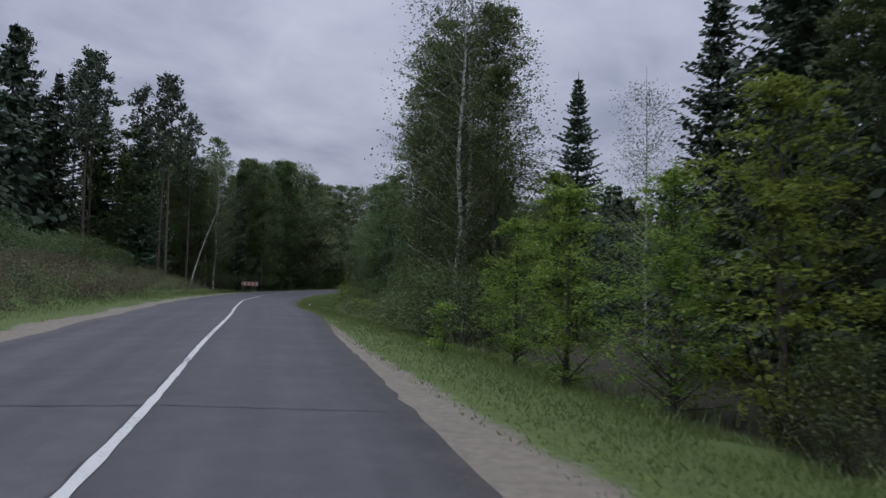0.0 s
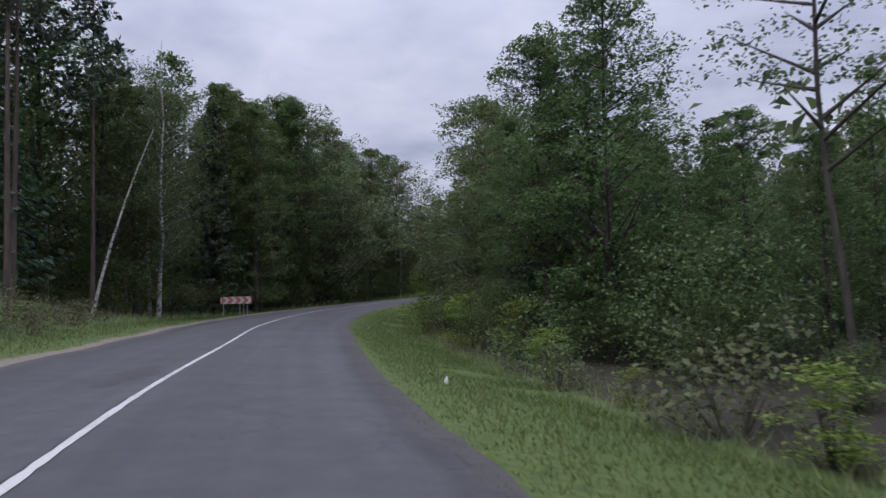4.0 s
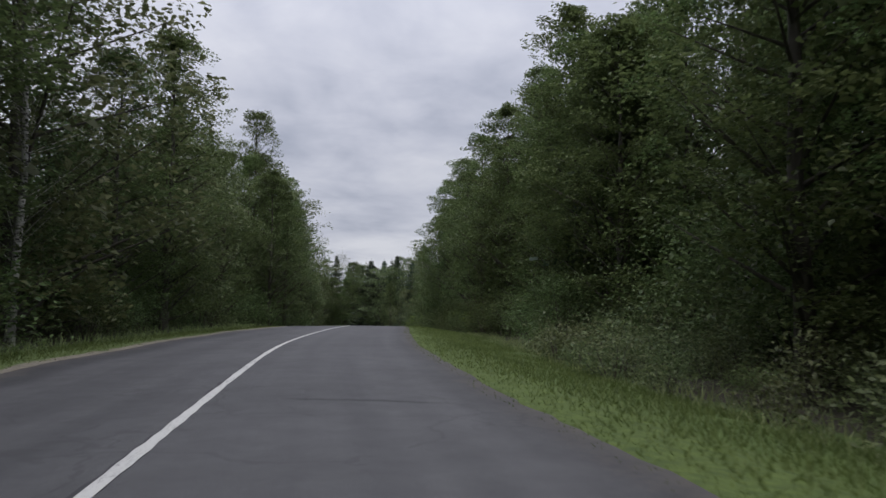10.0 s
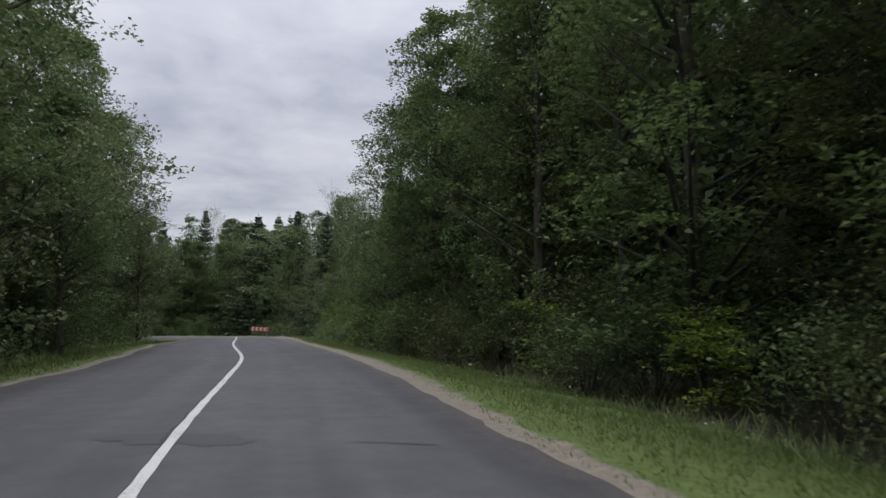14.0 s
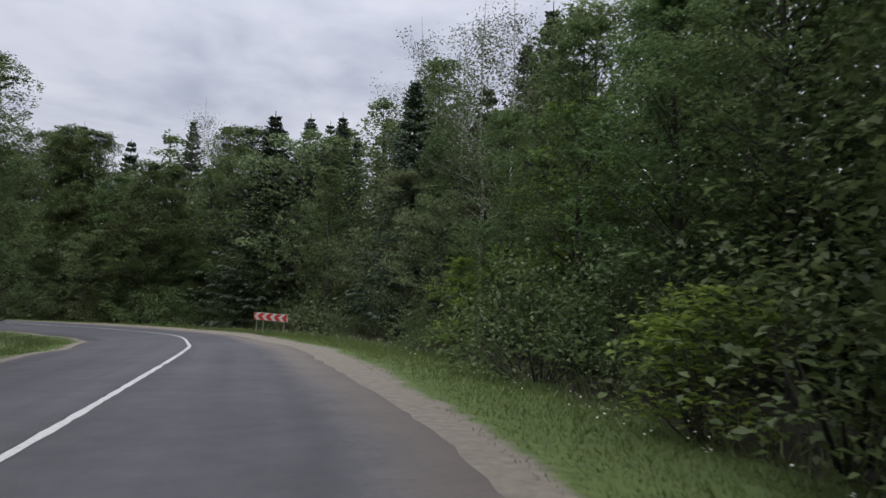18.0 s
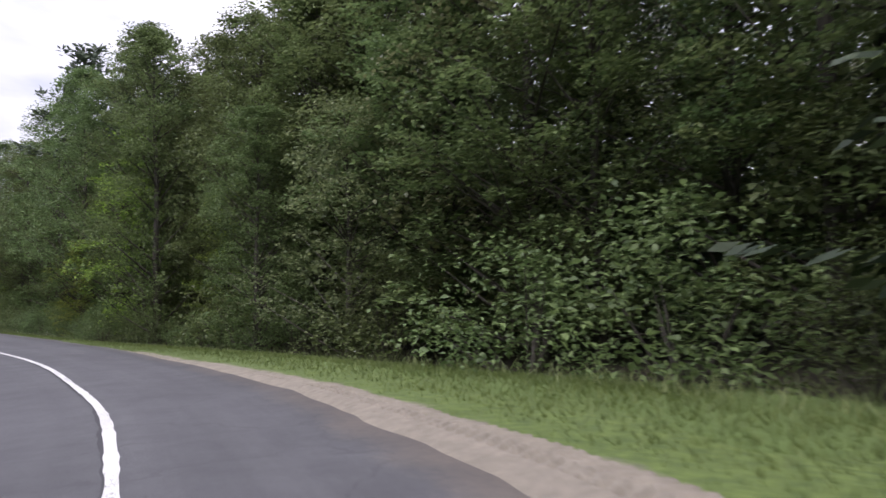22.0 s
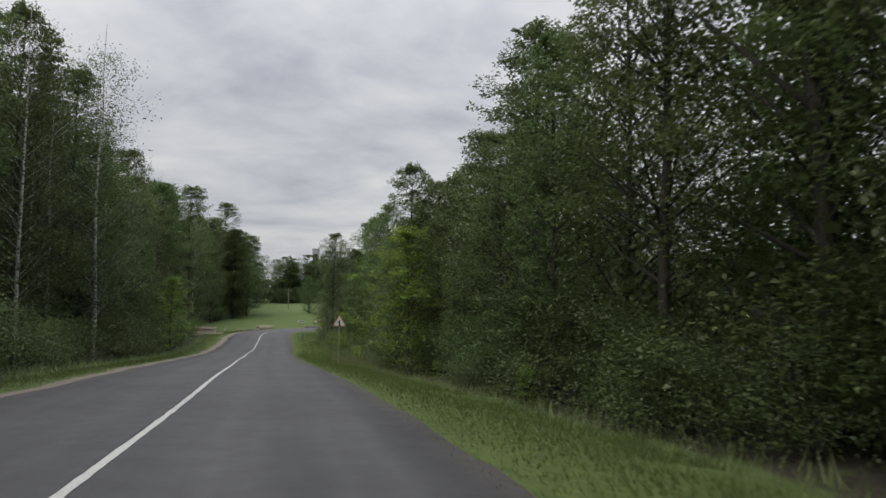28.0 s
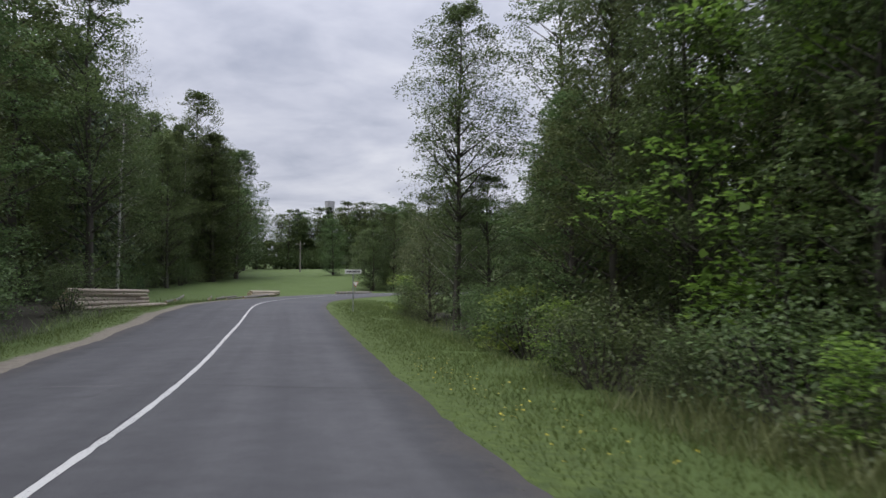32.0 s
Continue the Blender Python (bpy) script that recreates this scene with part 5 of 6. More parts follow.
for lat, gap, hh in ((14.0, 4.4, 15.0), (18.5, 4.8, 15.5), (24.5, 5.2, 16.0)):
    row(L, 38, 80, lat + 7, gap, 18.5, ["pine_b", "spruce_b", "pine_b", "spruce_b"], 2)
    row(L, 80, 100, lat, gap, hh * 1.02, ["aspen_b", "alder_b", "birch_b", "spruce_b"], 2)
    row(L, 100, 145, lat, gap, hh * 1.28, ["aspen_b", "alder_b", "birch_b", "spruce_b"], 2)
    row(L, 145, 172, lat, gap, hh * 0.74, ["alder_b", "aspen_b"], 2)
    row(L, 172, 182, lat, gap, hh * 1.1, ["aspen_b", "alder_b", "birch_b", "spruce_b"], 2)
    row(L, 182, 218, lat, gap, hh, ["alder_b", "aspen_b"], 2)
    row(L, 252, 300, lat + 3, gap, hh * 0.95, ["aspen_b", "alder_b", "spruce_b"], 2)
    row(L, 300, 392, lat + 2, gap, hh * 1.25, ["aspen_b", "birch_b", "spruce_b", "pine_b"], 2)


def line(a, b, gap, h, kinds, wild=1.5, wide=1.0):
    """A loose line of trees from a to b."""
    n = max(1, int(math.dist(a, b) / gap))
    for q in range(n + 1):
        u = q / n
        x, y = a[0] + (b[0] - a[0]) * u + pick.gauss(0, wild), a[1] + (b[1] - a[1]) * u + pick.gauss(0, wild)
        if all(math.hypot(x - p_, y - q_) > r_ for p_, q_, r_ in CLEAR):
            plant(pick.choice(kinds), x, y, h * pick.uniform(0.85, 1.15), wide * pick.uniform(0.9, 1.15))


# the wood's edge behind the log pile and along the meadow
for off_ in (0, 5, 10, 16):
    kk = ["aspen", "alder", "birch"] if off_ == 0 else ["aspen_b", "alder_b", "spruce_b"]
    line((-98 - off_, 395), (-107 - off_, 411), 3.8, 19.5 + off_ * 0.2, kk)
    line((-107 - off_, 411), (-118 - off_, 436), 3.8, 17.5 + off_ * 0.1, kk)
    line((-118 - off_, 436), (-186 - off_, 520), 4.6, 18.5, kk[:2] if off_ == 0 else kk, 2.5, 1.2)

# undergrowth along the forest edge
for side, s0, s1, lat, gap, h, kinds in [
    (R, -10, 36, 8.0, 2.4, 1.7, ["dark_low", "low", "dark_low"]), (R, 36, 48, 9.4, 2.2, 1.4, ["dark_low", "weeds", "dark_low"]), (R, 34, 66, 8.4, 2.6, 1.1, ["sapling", "low", "weeds", "sapling"]),
    (R, 46, 68, 11.8, 3.0, 1.6, ["dark_low"]), (R, 66, 97, 9.2, 2.5, 2.4, ["sapling", "dark_low", "low"]),
    (R, 97, 112, 9.4, 2.0, 0.9, ["weeds", "low", "weeds"]), (R, 118, 147, 8.0, 1.4, 0.8, ["weeds", "weeds", "weeds", "low"]), (R, 118, 147, 9.4, 1.4, 0.95, ["weeds", "low", "weeds"]), (R, 120, 146, 10.8, 1.6, 1.1, ["weeds", "low", "weeds"]), (R, 97, 112, 10.9, 2.2, 2.4, ["dark_low", "sapling", "dark_low"]), (R, 112, 120, 11.0, 2.2, 2.2, ["dark_low", "low", "dark_low"]),
    (R, 120, 148, 12.4, 2.2, 2.4, ["dark_low", "dark_low", "low"]), (R, 148, 170, 10.2, 2.2, 2.5, ["dark_low", "dark_low", "low"]), (R, 170, 226, 8.6, 2.2, 2.5, ["dark_low", "dark_low", "low", "sapling"]),
    (R, 226, 252, 8.6, 1.8, 1.3, ["weeds", "low", "low"]), (R, 252, 276, 8.0, 2.2, 2.2, ["dark_low", "low"]),
    (R, 276, 352, 8.9, 2.2, 1.9, ["dark_low", "dark_low", "low"]), (R, 276, 300, 7.7, 1.8, 1.5, ["dark_low", "low"]), (R, 400, 440, 8.2, 2.0, 2.0, ["low", "dark_low", "sapling"]), (R, 352, 412, 8.8, 2.8, 1.0, ["low", "weeds", "sapling", "dark_low"]), (R, 386, 404, 8.0, 1.6, 0.9, ["weeds", "weeds", "low"]), (R, 384, 402, 9.9, 1.8, 2.2, ["dark_low", "dark_low", "dark_low"]), (R, 320, 384, 10.0, 2.3, 2.8, ["dark_low", "dark_low", "low"]),
    (L, 80, 222, 7.9, 2.6, 2.6, ["dark_low", "dark_low", "low"]), (L, 222, 252, 9.0, 2.5, 2.2, ["dark_low", "low"]), (L, 252, 436, 8.8, 2.5, 2.8, ["dark_low", "dark_low", "low"]),
    (L, 34, 80, 14.0, 2.4, 2.4, ["dark_low", "low"]),
]:
    row(side, s0, s1, lat, gap, h, kinds, 0.8, 0.3)
for lat, gap in ((6.8, 2.2), (8.2, 1.9), (9.8, 1.9), (11.4, 2.2)):
    row(L, 22, 82, lat, gap, 0.7, ["heath", "heath", "weeds", "heath"], 0.8, 0.35)
for a_, b_ in (((-99, 397), (-108, 411)), ((-108, 411), (-119, 437)), ((-119, 437), (-148, 472))):
    line(a_, b_, 2.6, 2.8, ["low", "dark_low", "sapling"], 0.8, 1.3)

# the brush in the shade behind the edge, joined
BRUSH = [(*spot(s_, la_ + pick.uniform(-0.8, 1.2))[:2], 3.4 * pick.uniform(0.7, 1.3)) for la_, s0_, s1_, gap_ in ((12.8, 60, 400, 2.5), (-12.4, 80, 436, 2.5), (16.5, -10, 400, 3.0), (-17, 80, 436, 3.0)) for s_ in np.arange(s0_, s1_, gap_)]

# far woods round the meadow, and low trees beyond the last bend
for off_ in (0, 9, 18):
    line((-180, 530 + off_), (-100, 560 + off_), 4.0, 16.4 + off_ * 0.1, ["aspen_b", "alder_b", "spruce_b", "aspen_b"], 3, 1.4)
    line((-100, 560 + off_), (40, 575 + off_), 4.8, 17.0 + off_ * 0.1, ["aspen_b", "alder_b", "spruce_b"], 3, 1.5)
for off_ in (0, 5):
    BRUSH += [(-182 + 82 * q / 26, 526 + 30 * q / 26 + off_, 5.5) for q in range(27)] + [(-100 + 80 * q / 26, 556 + 10 * q / 26 + off_, 5.5) for q in range(27)]
line((-88, 440), (-40, 462), 4.5, 6.5, ["alder_b", "willow", "aspen_b"], 2, 1.3)
line((-92, 452), (-30, 476), 4.5, 8.5, ["alder_b", "aspen_b"], 2, 1.3)
line((-70, 400), (-52, 418), 3.5, 6.5, ["willow", "alder"], 1, 1.2)
line((-64, 398), (-40, 420), 4.0, 10, ["alder_b", "aspen_b"], 1.5, 1.2)
line((-60, 396), (-30, 410), 4.5, 13, ["alder_b", "aspen_b"], 1.5, 1.2)

# fuller trees close behind the edge, where the crowns shut out the sky
row(R, 278, 345, 15.0, 3.6, (16.5, 17.0), ["alder", "birch"])
row(L, 130, 150, 13.0, 3.4, 18.0, ["alder", "birch"])

shrub = next(c_.data for c_ in KINDS["dark_low", 0][0].children if c_.name.startswith("foliage"))
co_ = np.empty(len(shrub.vertices) * 3, np.float32)
shrub.vertices.foreach_get("co", co_)
co_ = co_.reshape(-1, 4, 3)[::2].reshape(-1, 3)
heap = []
for x, y, h in BRUSH:
    if abs(nearest([x], [y])[1][0]) > 7.5 and all(math.hypot(x - a, y - b) > r for a, b, r in CLEAR):
        a_ = pick.uniform(0, 6.28)
        f_ = h / 2.4
        q = co_ * f_
        heap.append(np.stack([x + q[:, 0] * math.cos(a_) - q[:, 1] * math.sin(a_), y + q[:, 0] * math.sin(a_) + q[:, 1] * math.cos(a_), ground_at(x, y) + q[:, 2]], -1))
tagged(new("undergrowth", quad_mesh("undergrowth", np.concatenate(heap), LEAF_DARK)), "dark tangled undergrowth in the shade of the wood", "undergrowth", kind="stuff")

for k, (ob, h0) in KINDS.items():
    if k not in used:
        for c_ in list(ob.children):
            bpy.data.objects.remove(c_)
        bpy.data.objects.remove(ob)


# ---- the depth of the wood behind the trees that stand apart ----
def deep_wood(side, s0, s1, lat0, lat1, top, n, seed, size=1.15):
    rn = np.random.default_rng(seed)
    s, lat = rn.uniform(s0, s1, n), side * rn.uniform(lat0, lat1, n)
    p, d, r = on_road(s)
    x, y = p[:, 0] + r[:, 0] * lat, p[:, 1] + r[:, 1] * lat
    ok = np.abs(nearest(x, y)[1]) > lat0 - 4
    x, y = x[ok], y[ok]
    crown = top * (0.75 + 0.25 * np.sin(x * 0.7) * np.sin(y * 0.6))
    z = height(x, y) + rn.uniform(0, 1, len(x)) ** 0.8 * crown
    return leaves(np.stack([x, y, z], -1), size, rn, 0.2, 0.8)


rn_f = np.random.default_rng(77)
fx = rn_f.uniform(-205, 60, 6000)
fy = np.interp(fx, [-205, -180, -100, 60], [522, 536, 566, 582]) + rn_f.uniform(0, 30, 6000)
far_fill = leaves(np.stack([fx, fy, height(fx, fy) + rn_f.uniform(0, 1, 6000) ** 0.9 * 8], -1), 2.2, rn_f, 0.2, 0.8)
woods = np.concatenate([far_fill, deep_wood(1, -25, 20, 27, 46, 13.5, 2200, 71), deep_wood(1, 20, 68, 27, 46, 5.0, 6500, 70, 0.6), deep_wood(1, 68, 375, 27, 46, 13.5, 14500, 76), deep_wood(-1, 30, 215, 29, 46, 14.5, 9500, 72), deep_wood(-1, 255, 440, 30, 48, 16, 9500, 73),
                        deep_wood(1, 70, 372, 44, 150, 13.5, 26000, 74, 2.6), deep_wood(-1, -60, 395, 44, 150, 14, 26000, 75, 2.6)])
tagged(new("deep_wood", quad_mesh("deep_wood", woods, LEAF_DARK)), "dark dense forest foliage behind the edge trees", "forest", kind="stuff")


# ---- grass on the verges ----
def grass(name, side, lat0, lat1, n, h0, h1, mat_, label, seed, s0=-8.0, s1=452.0):
    rn = np.random.default_rng(seed)
    s = rn.uniform(s0, s1, n)
    edge = (r_edge(s) + np.interp(s, R_KEY, R_SAND)) if side > 0 else (l_edge(s) + np.interp(s, S_KEY, L_SAND))
    u = rn.uniform(0, 1, n)
    lat = side * (edge + lat0 + (lat1 - lat0) * u)
    p, d, r = on_road(s)
    x, y = p[:, 0] + r[:, 0] * lat, p[:, 1] + r[:, 1] * lat
    z = p[:, 2] + lie(s, lat) + 0.02
    h = (h0 + (h1 - h0) * u) * rn.uniform(0.5, 1.4, n)
    th = rn.uniform(0, 6.28, n)
    w = 0.008 + 0.022 * h
    lean_ = rn.normal(0, 0.45, (n, 2)) * h[:, None]
    a = np.stack([x - np.cos(th) * w, y - np.sin(th) * w, z], -1)
    b = np.stack([x + np.cos(th) * w, y + np.sin(th) * w, z], -1)
    c = np.stack([x + lean_[:, 0], y + lean_[:, 1], z + h], -1)
    v = np.stack([a, b, c], 1).reshape(-1, 3)
    tagged(new(name, mesh_of(name, v, np.arange(3 * n).reshape(-1, 3), mat_)), label, "grass", kind="stuff")


grass("grass", 1, -0.3, 4.2, 340000, 0.05, 0.12, GRASS_BLADE, "short green verge grass beside the asphalt", 31)
grass("grass", -1, -0.2, 2.2, 90000, 0.05, 0.14, GRASS_BLADE, "short green verge grass along the far side of the road", 32)
grass("tall_grass", 1, 3.4, 5.2, 26000, 0.2, 0.36, GRASS_DRY, "taller seeding grass at the forest edge", 33)
grass("tall_grass", -1, 1.8, 3.2, 16000, 0.25, 0.45, GRASS_DRY, "taller seeding grass at the forest edge", 34)
grass("tall_weeds", 1, 2.9, 4.6, 3000, 0.3, 0.65, GRASS_DRY, "tall pale green weeds at the foot of the trees", 35, 384.0, 408.0)


def flowers(name, s0, s1, lat0, lat1, n, mat_, label, seed):
    rn = np.random.default_rng(seed)
    s, lat = rn.uniform(s0, s1, n), rn.uniform(lat0, lat1, n)
    p, d, r = on_road(s)
    c = np.stack([p[:, 0] + r[:, 0] * lat, p[:, 1] + r[:, 1] * lat, p[:, 2] + lie(s, lat) + rn.uniform(0.12, 0.4, n)], -1)
    tagged(new(name, quad_mesh(name, leaves(c, 0.04, rn, 1.5, 0.9), mat_)), label, "flowers", kind="stuff")


flowers("yellow_flowers", 402, 412, 4.1, 5.4, 90, PETAL_YELLOW, "small yellow flowers in the verge grass", 61)
flowers("yellow_flowers", 376, 392, 4.6, 6.4, 60, PETAL_YELLOW, "scattered yellow flowers in the verge grass", 62)
flowers("white_flowers", 214, 236, 6.0, 8.4, 260, PETAL_WHITE, "white flowering weeds below the bushes", 63)
flowers("white_flowers", 164, 214, 6.0, 8.0, 120, PETAL_WHITE, "white flowering weeds below the bushes", 64)
flowers("white_flowers", 262, 330, 4.6, 6.5, 110, PETAL_WHITE, "scattered small white flowers in the verge", 65)


# ---- signs ----
def facing(x, y, z, yaw):
    return pose(x, y, z, 0, 0, yaw)


def chevron_board(x, y, z, yaw, width, tall, leg, right, label, posts, red, lop=0.0):
    """A board with chevrons on steel posts; its face looks along -y before it is turned."""
    ob = thing("chevron_board", label, "road sign", facing(x, y, z, yaw) @ pose(0, 0, 0, 0, lop, 0), "chevron boards")
    bm = bmesh.new()
    box(bm, (width, 0.03, tall), (0, 0.015, leg + tall / 2), bevel=0.006)
    part("panel", bm, SIGN_DULL, ob)
    bm = bmesh.new()
    box(bm, (width - 0.04, 0.02, tall - 0.04), (0, 0.045, leg + tall / 2))
    part("backing", bm, SIGN_BACK, ob)
    t = tall - 0.03
    pitch, arm, wid = width / 4.15, t / 2, width / 9.4
    sg = 1 if right else -1
    for k in range(5):
        x0 = (-width / 2 + 0.015 + pitch * (k - 0.05)) * sg
        pts = [(0, -t / 2), (pitch - wid, -t / 2), (pitch - wid + arm, 0), (pitch - wid, t / 2), (0, t / 2), (arm, 0)]
        lim = width / 2 - 0.012
        out = [(max(-lim, min(lim, x0 + sg * (px - arm * 0.5))), leg + tall / 2 + pz) for px, pz in pts]
        if max(p_[0] for p_ in out) - min(p_[0] for p_ in out) < 0.05:
            continue
        bm = bmesh.new()
        slab(bm, out, 0.006, -0.009)
        part("red_chevron", bm, red, ob)
    for px in posts:
        bm = bmesh.new()
        rod(bm, (px, 0.075, -0.35), (px, 0.075, leg + tall * 0.9), 0.03, 0.03, 10)
        p_ = part("post", bm, STEEL, ob, "thin grey steel post")
        bm = bmesh.new()
        box(bm, (0.1, 0.05, 0.03), (px, 0.055, leg + tall * 0.5), bevel=0.004)
        part("clamp", bm, STEEL, p_)
    return ob


c1 = spot(95.8, -4.9)[:2]
chevron_board(c1[0], c1[1], ground_at(*c1), 24, 2.1, 0.48, 0.85, True, "faded red and white chevron board on steel posts", (-0.85, 0.25, 0.5, 0.75), SIGN_FADED)
c2 = (29.2, 234.95)
chevron_board(c2[0], c2[1], ground_at(*c2), -40, 1.9, 0.40, 0.70, False, "slightly lopsided red and white chevron board pointing round the bend", (-0.8, -0.42, 0.76), SIGN_RED, 3.2)


def warning_sign(x, y, z, yaw):
    ob = thing("warning_sign", "red-edged white triangular side-road warning sign on post", "road sign", facing(x, y, z, yaw))
    bm = bmesh.new()
    rod(bm, (0, 0.05, -0.4), (0, 0.05, 2.82), 0.032, 0.032, 12)
    part("post", bm, STEEL, ob, "grey steel post")
    side = 0.8

    def tri(k, r):
        c = side * 0.2887 * 2 * k
        pts = []
        for a in (90, 210, 330):
            cx, cz = (c - r * 2) * math.cos(radians(a)), (c - r * 2) * math.sin(radians(a))
            for b in (-60, -30, 0, 30, 60):
                pts.append((cx + r * math.cos(radians(a + b)), 2.38 + cz + r * math.sin(radians(a + b))))
        return pts
    for nm, k, r, y0, dp, mt in (("rim", 1.0, 0.035, -0.012, 0.03, SIGN_WHITE), ("red_border", 0.965, 0.033, -0.018, 0.006, SIGN_RED), ("white_field", 0.80, 0.01, -0.024, 0.006, SIGN_WHITE)):
        bm = bmesh.new()
        slab(bm, tri(k, r), dp, y0)
        part(nm, bm, mt, ob)
    bm = bmesh.new()
    box(bm, (0.085, 0.006, 0.33), (0.01, -0.027, 2.34))
    box(bm, (0.1, 0.006, 0.025), (-0.08, -0.027, 2.38))
    part("junction_symbol", bm, SIGN_BLACK, ob, "black junction symbol")
    for zz in (2.23, 2.5):
        bm = bmesh.new()
        box(bm, (0.12, 0.07, 0.03), (0, 0.03, zz), bevel=0.004)
        part("clamp", bm, STEEL, ob)


warning_sign(-43.8, 351.5, ground_at(-43.8, 351.5) + 0.11, 33)


def name_sign(x, y, z, yaw):
    ob = thing("place_sign", "white village name board on a steel post", "road sign", facing(x, y, z, yaw))
    bm = bmesh.new()
    rod(bm, (0, 0.05, -0.4), (0, 0.05, 2.15), 0.03, 0.03, 10)
    part("post", bm, STEEL, ob)
    bm = bmesh.new()
    box(bm, (0.86, 0.03, 0.21), (0, 0, 2.1), bevel=0.008)
    part("board", bm, SIGN_WHITE, ob)
    rn = random.Random(4)
    px = -0.34
    while px < 0.31:
        w = rn.uniform(0.03, 0.055)
        bm = bmesh.new()
        box(bm, (w, 0.006, 0.09), (px + w / 2, -0.018, 2.1))
        part("lettering_bar", bm, SIGN_BLACK, ob, "black lettering bar")
        px += w + 0.018


name_sign(-75.3, 395.8, ground_at(-75.3, 395.8), 30)


def yield_sign(x, y, z, yaw):
    ob = thing("yield_sign", "small white inverted triangle sign on a post", "road sign", facing(x, y, z, yaw))
    bm = bmesh.new()
    rod(bm, (0, 0.04, -0.4), (0, 0.04, 1.1), 0.03, 0.03, 8)
    part("post", bm, STEEL, ob)
    for nm, k, y0, mt in (("red_border", 1.0, 0.0, SIGN_RED), ("white_field", 0.78, -0.008, SIGN_WHITE)):
        bm = bmesh.new()
        slab(bm, [(0.36 * k * math.cos(radians(a)), 1.15 + 0.36 * k * math.sin(radians(a))) for a in (30, 150, 270)], 0.012, y0)
        part(nm, bm, mt, ob)


yield_sign(-91.8, 425.6, ground_at(-91.8, 425.6), 40)


# ---- log piles ----
def log_thing(name, label, a, b, r, group, bark=None):
    """One log from a to b, with a ragged round and pale cut ends."""
    ob = thing(name, label, "log", Matrix.Translation(a), group)
    d = Vector(b) - Vector(a)
    bm = bmesh.new()
    n = 7
    rn = random.Random(hash((round(a[0], 2), round(a[1], 2), round(a[2], 2))) & 0xffff)
    q = d.to_track_quat("Z", "Y").to_matrix()
    rings = []
    for k in range(n):
        u = k / (n - 1)
        rr = r * (1 - 0.25 * u) * rn.uniform(0.95, 1.05)
        c = d * u + Vector((rn.uniform(-1, 1), rn.uniform(-1, 1), 0)) * r * 0.12
        rings.append([bm.verts.new(c + q @ Vector((math.cos(i * 0.7854) * rr, math.sin(i * 0.7854) * rr, 0))) for i in range(8)])
    for k in range(n - 1):
        for i in range(8):
            bm.faces.new((rings[k][i], rings[k][(i + 1) % 8], rings[k + 1][(i + 1) % 8], rings[k + 1][i]))
    part("log_body", bm, bark or WOOD_LOG, ob)
    for end, rr in ((rings[0], r), (rings[-1], r * 0.75)):
        pass
    for u, rr, sgn in ((0, r, -1), (1, r * 0.75, 1)):
        bm = bmesh.new()
        c = d * u + d.normalized() * 0.006 * sgn
        bm.faces.new([bm.verts.new(c + q @ Vector((math.cos(i * 0.7854) * rr, math.sin(i * 0.7854) * rr, 0))) for i in range(8)])
        part("cut_end", bm, WOOD_END, ob, "pale sawn end")
    return ob


rn_l = random.Random(8)
lay = [(0, 0), (0.3, 0), (0.6, 0), (0.9, 0), (1.2, 0), (0.15, 0.24), (0.45, 0.24), (0.75, 0.24), (1.05, 0.24), (0.3, 0.48), (0.65, 0.48), (0.95, 0.48), (0.5, 0.72), (0.85, 0.72), (1.5, 0), (1.35, 0.24), (1.25, 0.5), (0.65, 0.95), (0.4, 0.96)]
base_a, along_l = Vector((-89.5, 391.2, 0)), Vector((0.12, 0.993, 0))
across = Vector((-0.993, 0.12, 0))
for u, v in lay:
    a = base_a + across * (u + rn_l.uniform(-0.05, 0.05)) + along_l * rn_l.uniform(-0.4, 0.4)
    b = a + (along_l + across * rn_l.uniform(-0.07, 0.07)) * rn_l.uniform(4.2, 5.6)
    za, zb = ground_at(a.x, a.y), ground_at(b.x, b.y)
    log_thing("log", "peeled pale log in a roadside stack", (a.x, a.y, za + 0.14 + v), (b.x, b.y, zb + 0.12 + v * 0.85), rn_l.uniform(0.10, 0.17), "stacked logs")
for k in range(9):
    a = Vector((-92.0, 400.5, 0)) + along_l * rn_l.uniform(0, 8) + across * rn_l.uniform(0, 2.5)
    b = a + Vector((rn_l.uniform(-2.6, -0.2), rn_l.uniform(1.5, 4.0), 0))
    log_thing("loose_log", "weathered loose log lying in the grass", (a.x, a.y, ground_at(a.x, a.y) + 0.1 + 0.06 * (k % 3)), (b.x, b.y, ground_at(b.x, b.y) + 0.2 + 0.08 * (k % 3)), rn_l.uniform(0.07, 0.12), "loose logs", WOOD_GREY)
for k in range(5):
    a = Vector((-96.6 - 0.3 * (k // 2), 415.4 + 0.1 * k, 0))
    b = a + Vector((0.9, 2.2 + 0.3 * k, 0))
    log_thing("loose_log", "pale log lying at the meadow's edge", (a.x, a.y, ground_at(a.x, a.y) + 0.16 + 0.2 * (k % 2)), (b.x, b.y, ground_at(b.x, b.y) + 0.16 + 0.2 * (k % 2)), 0.16, "meadow logs")

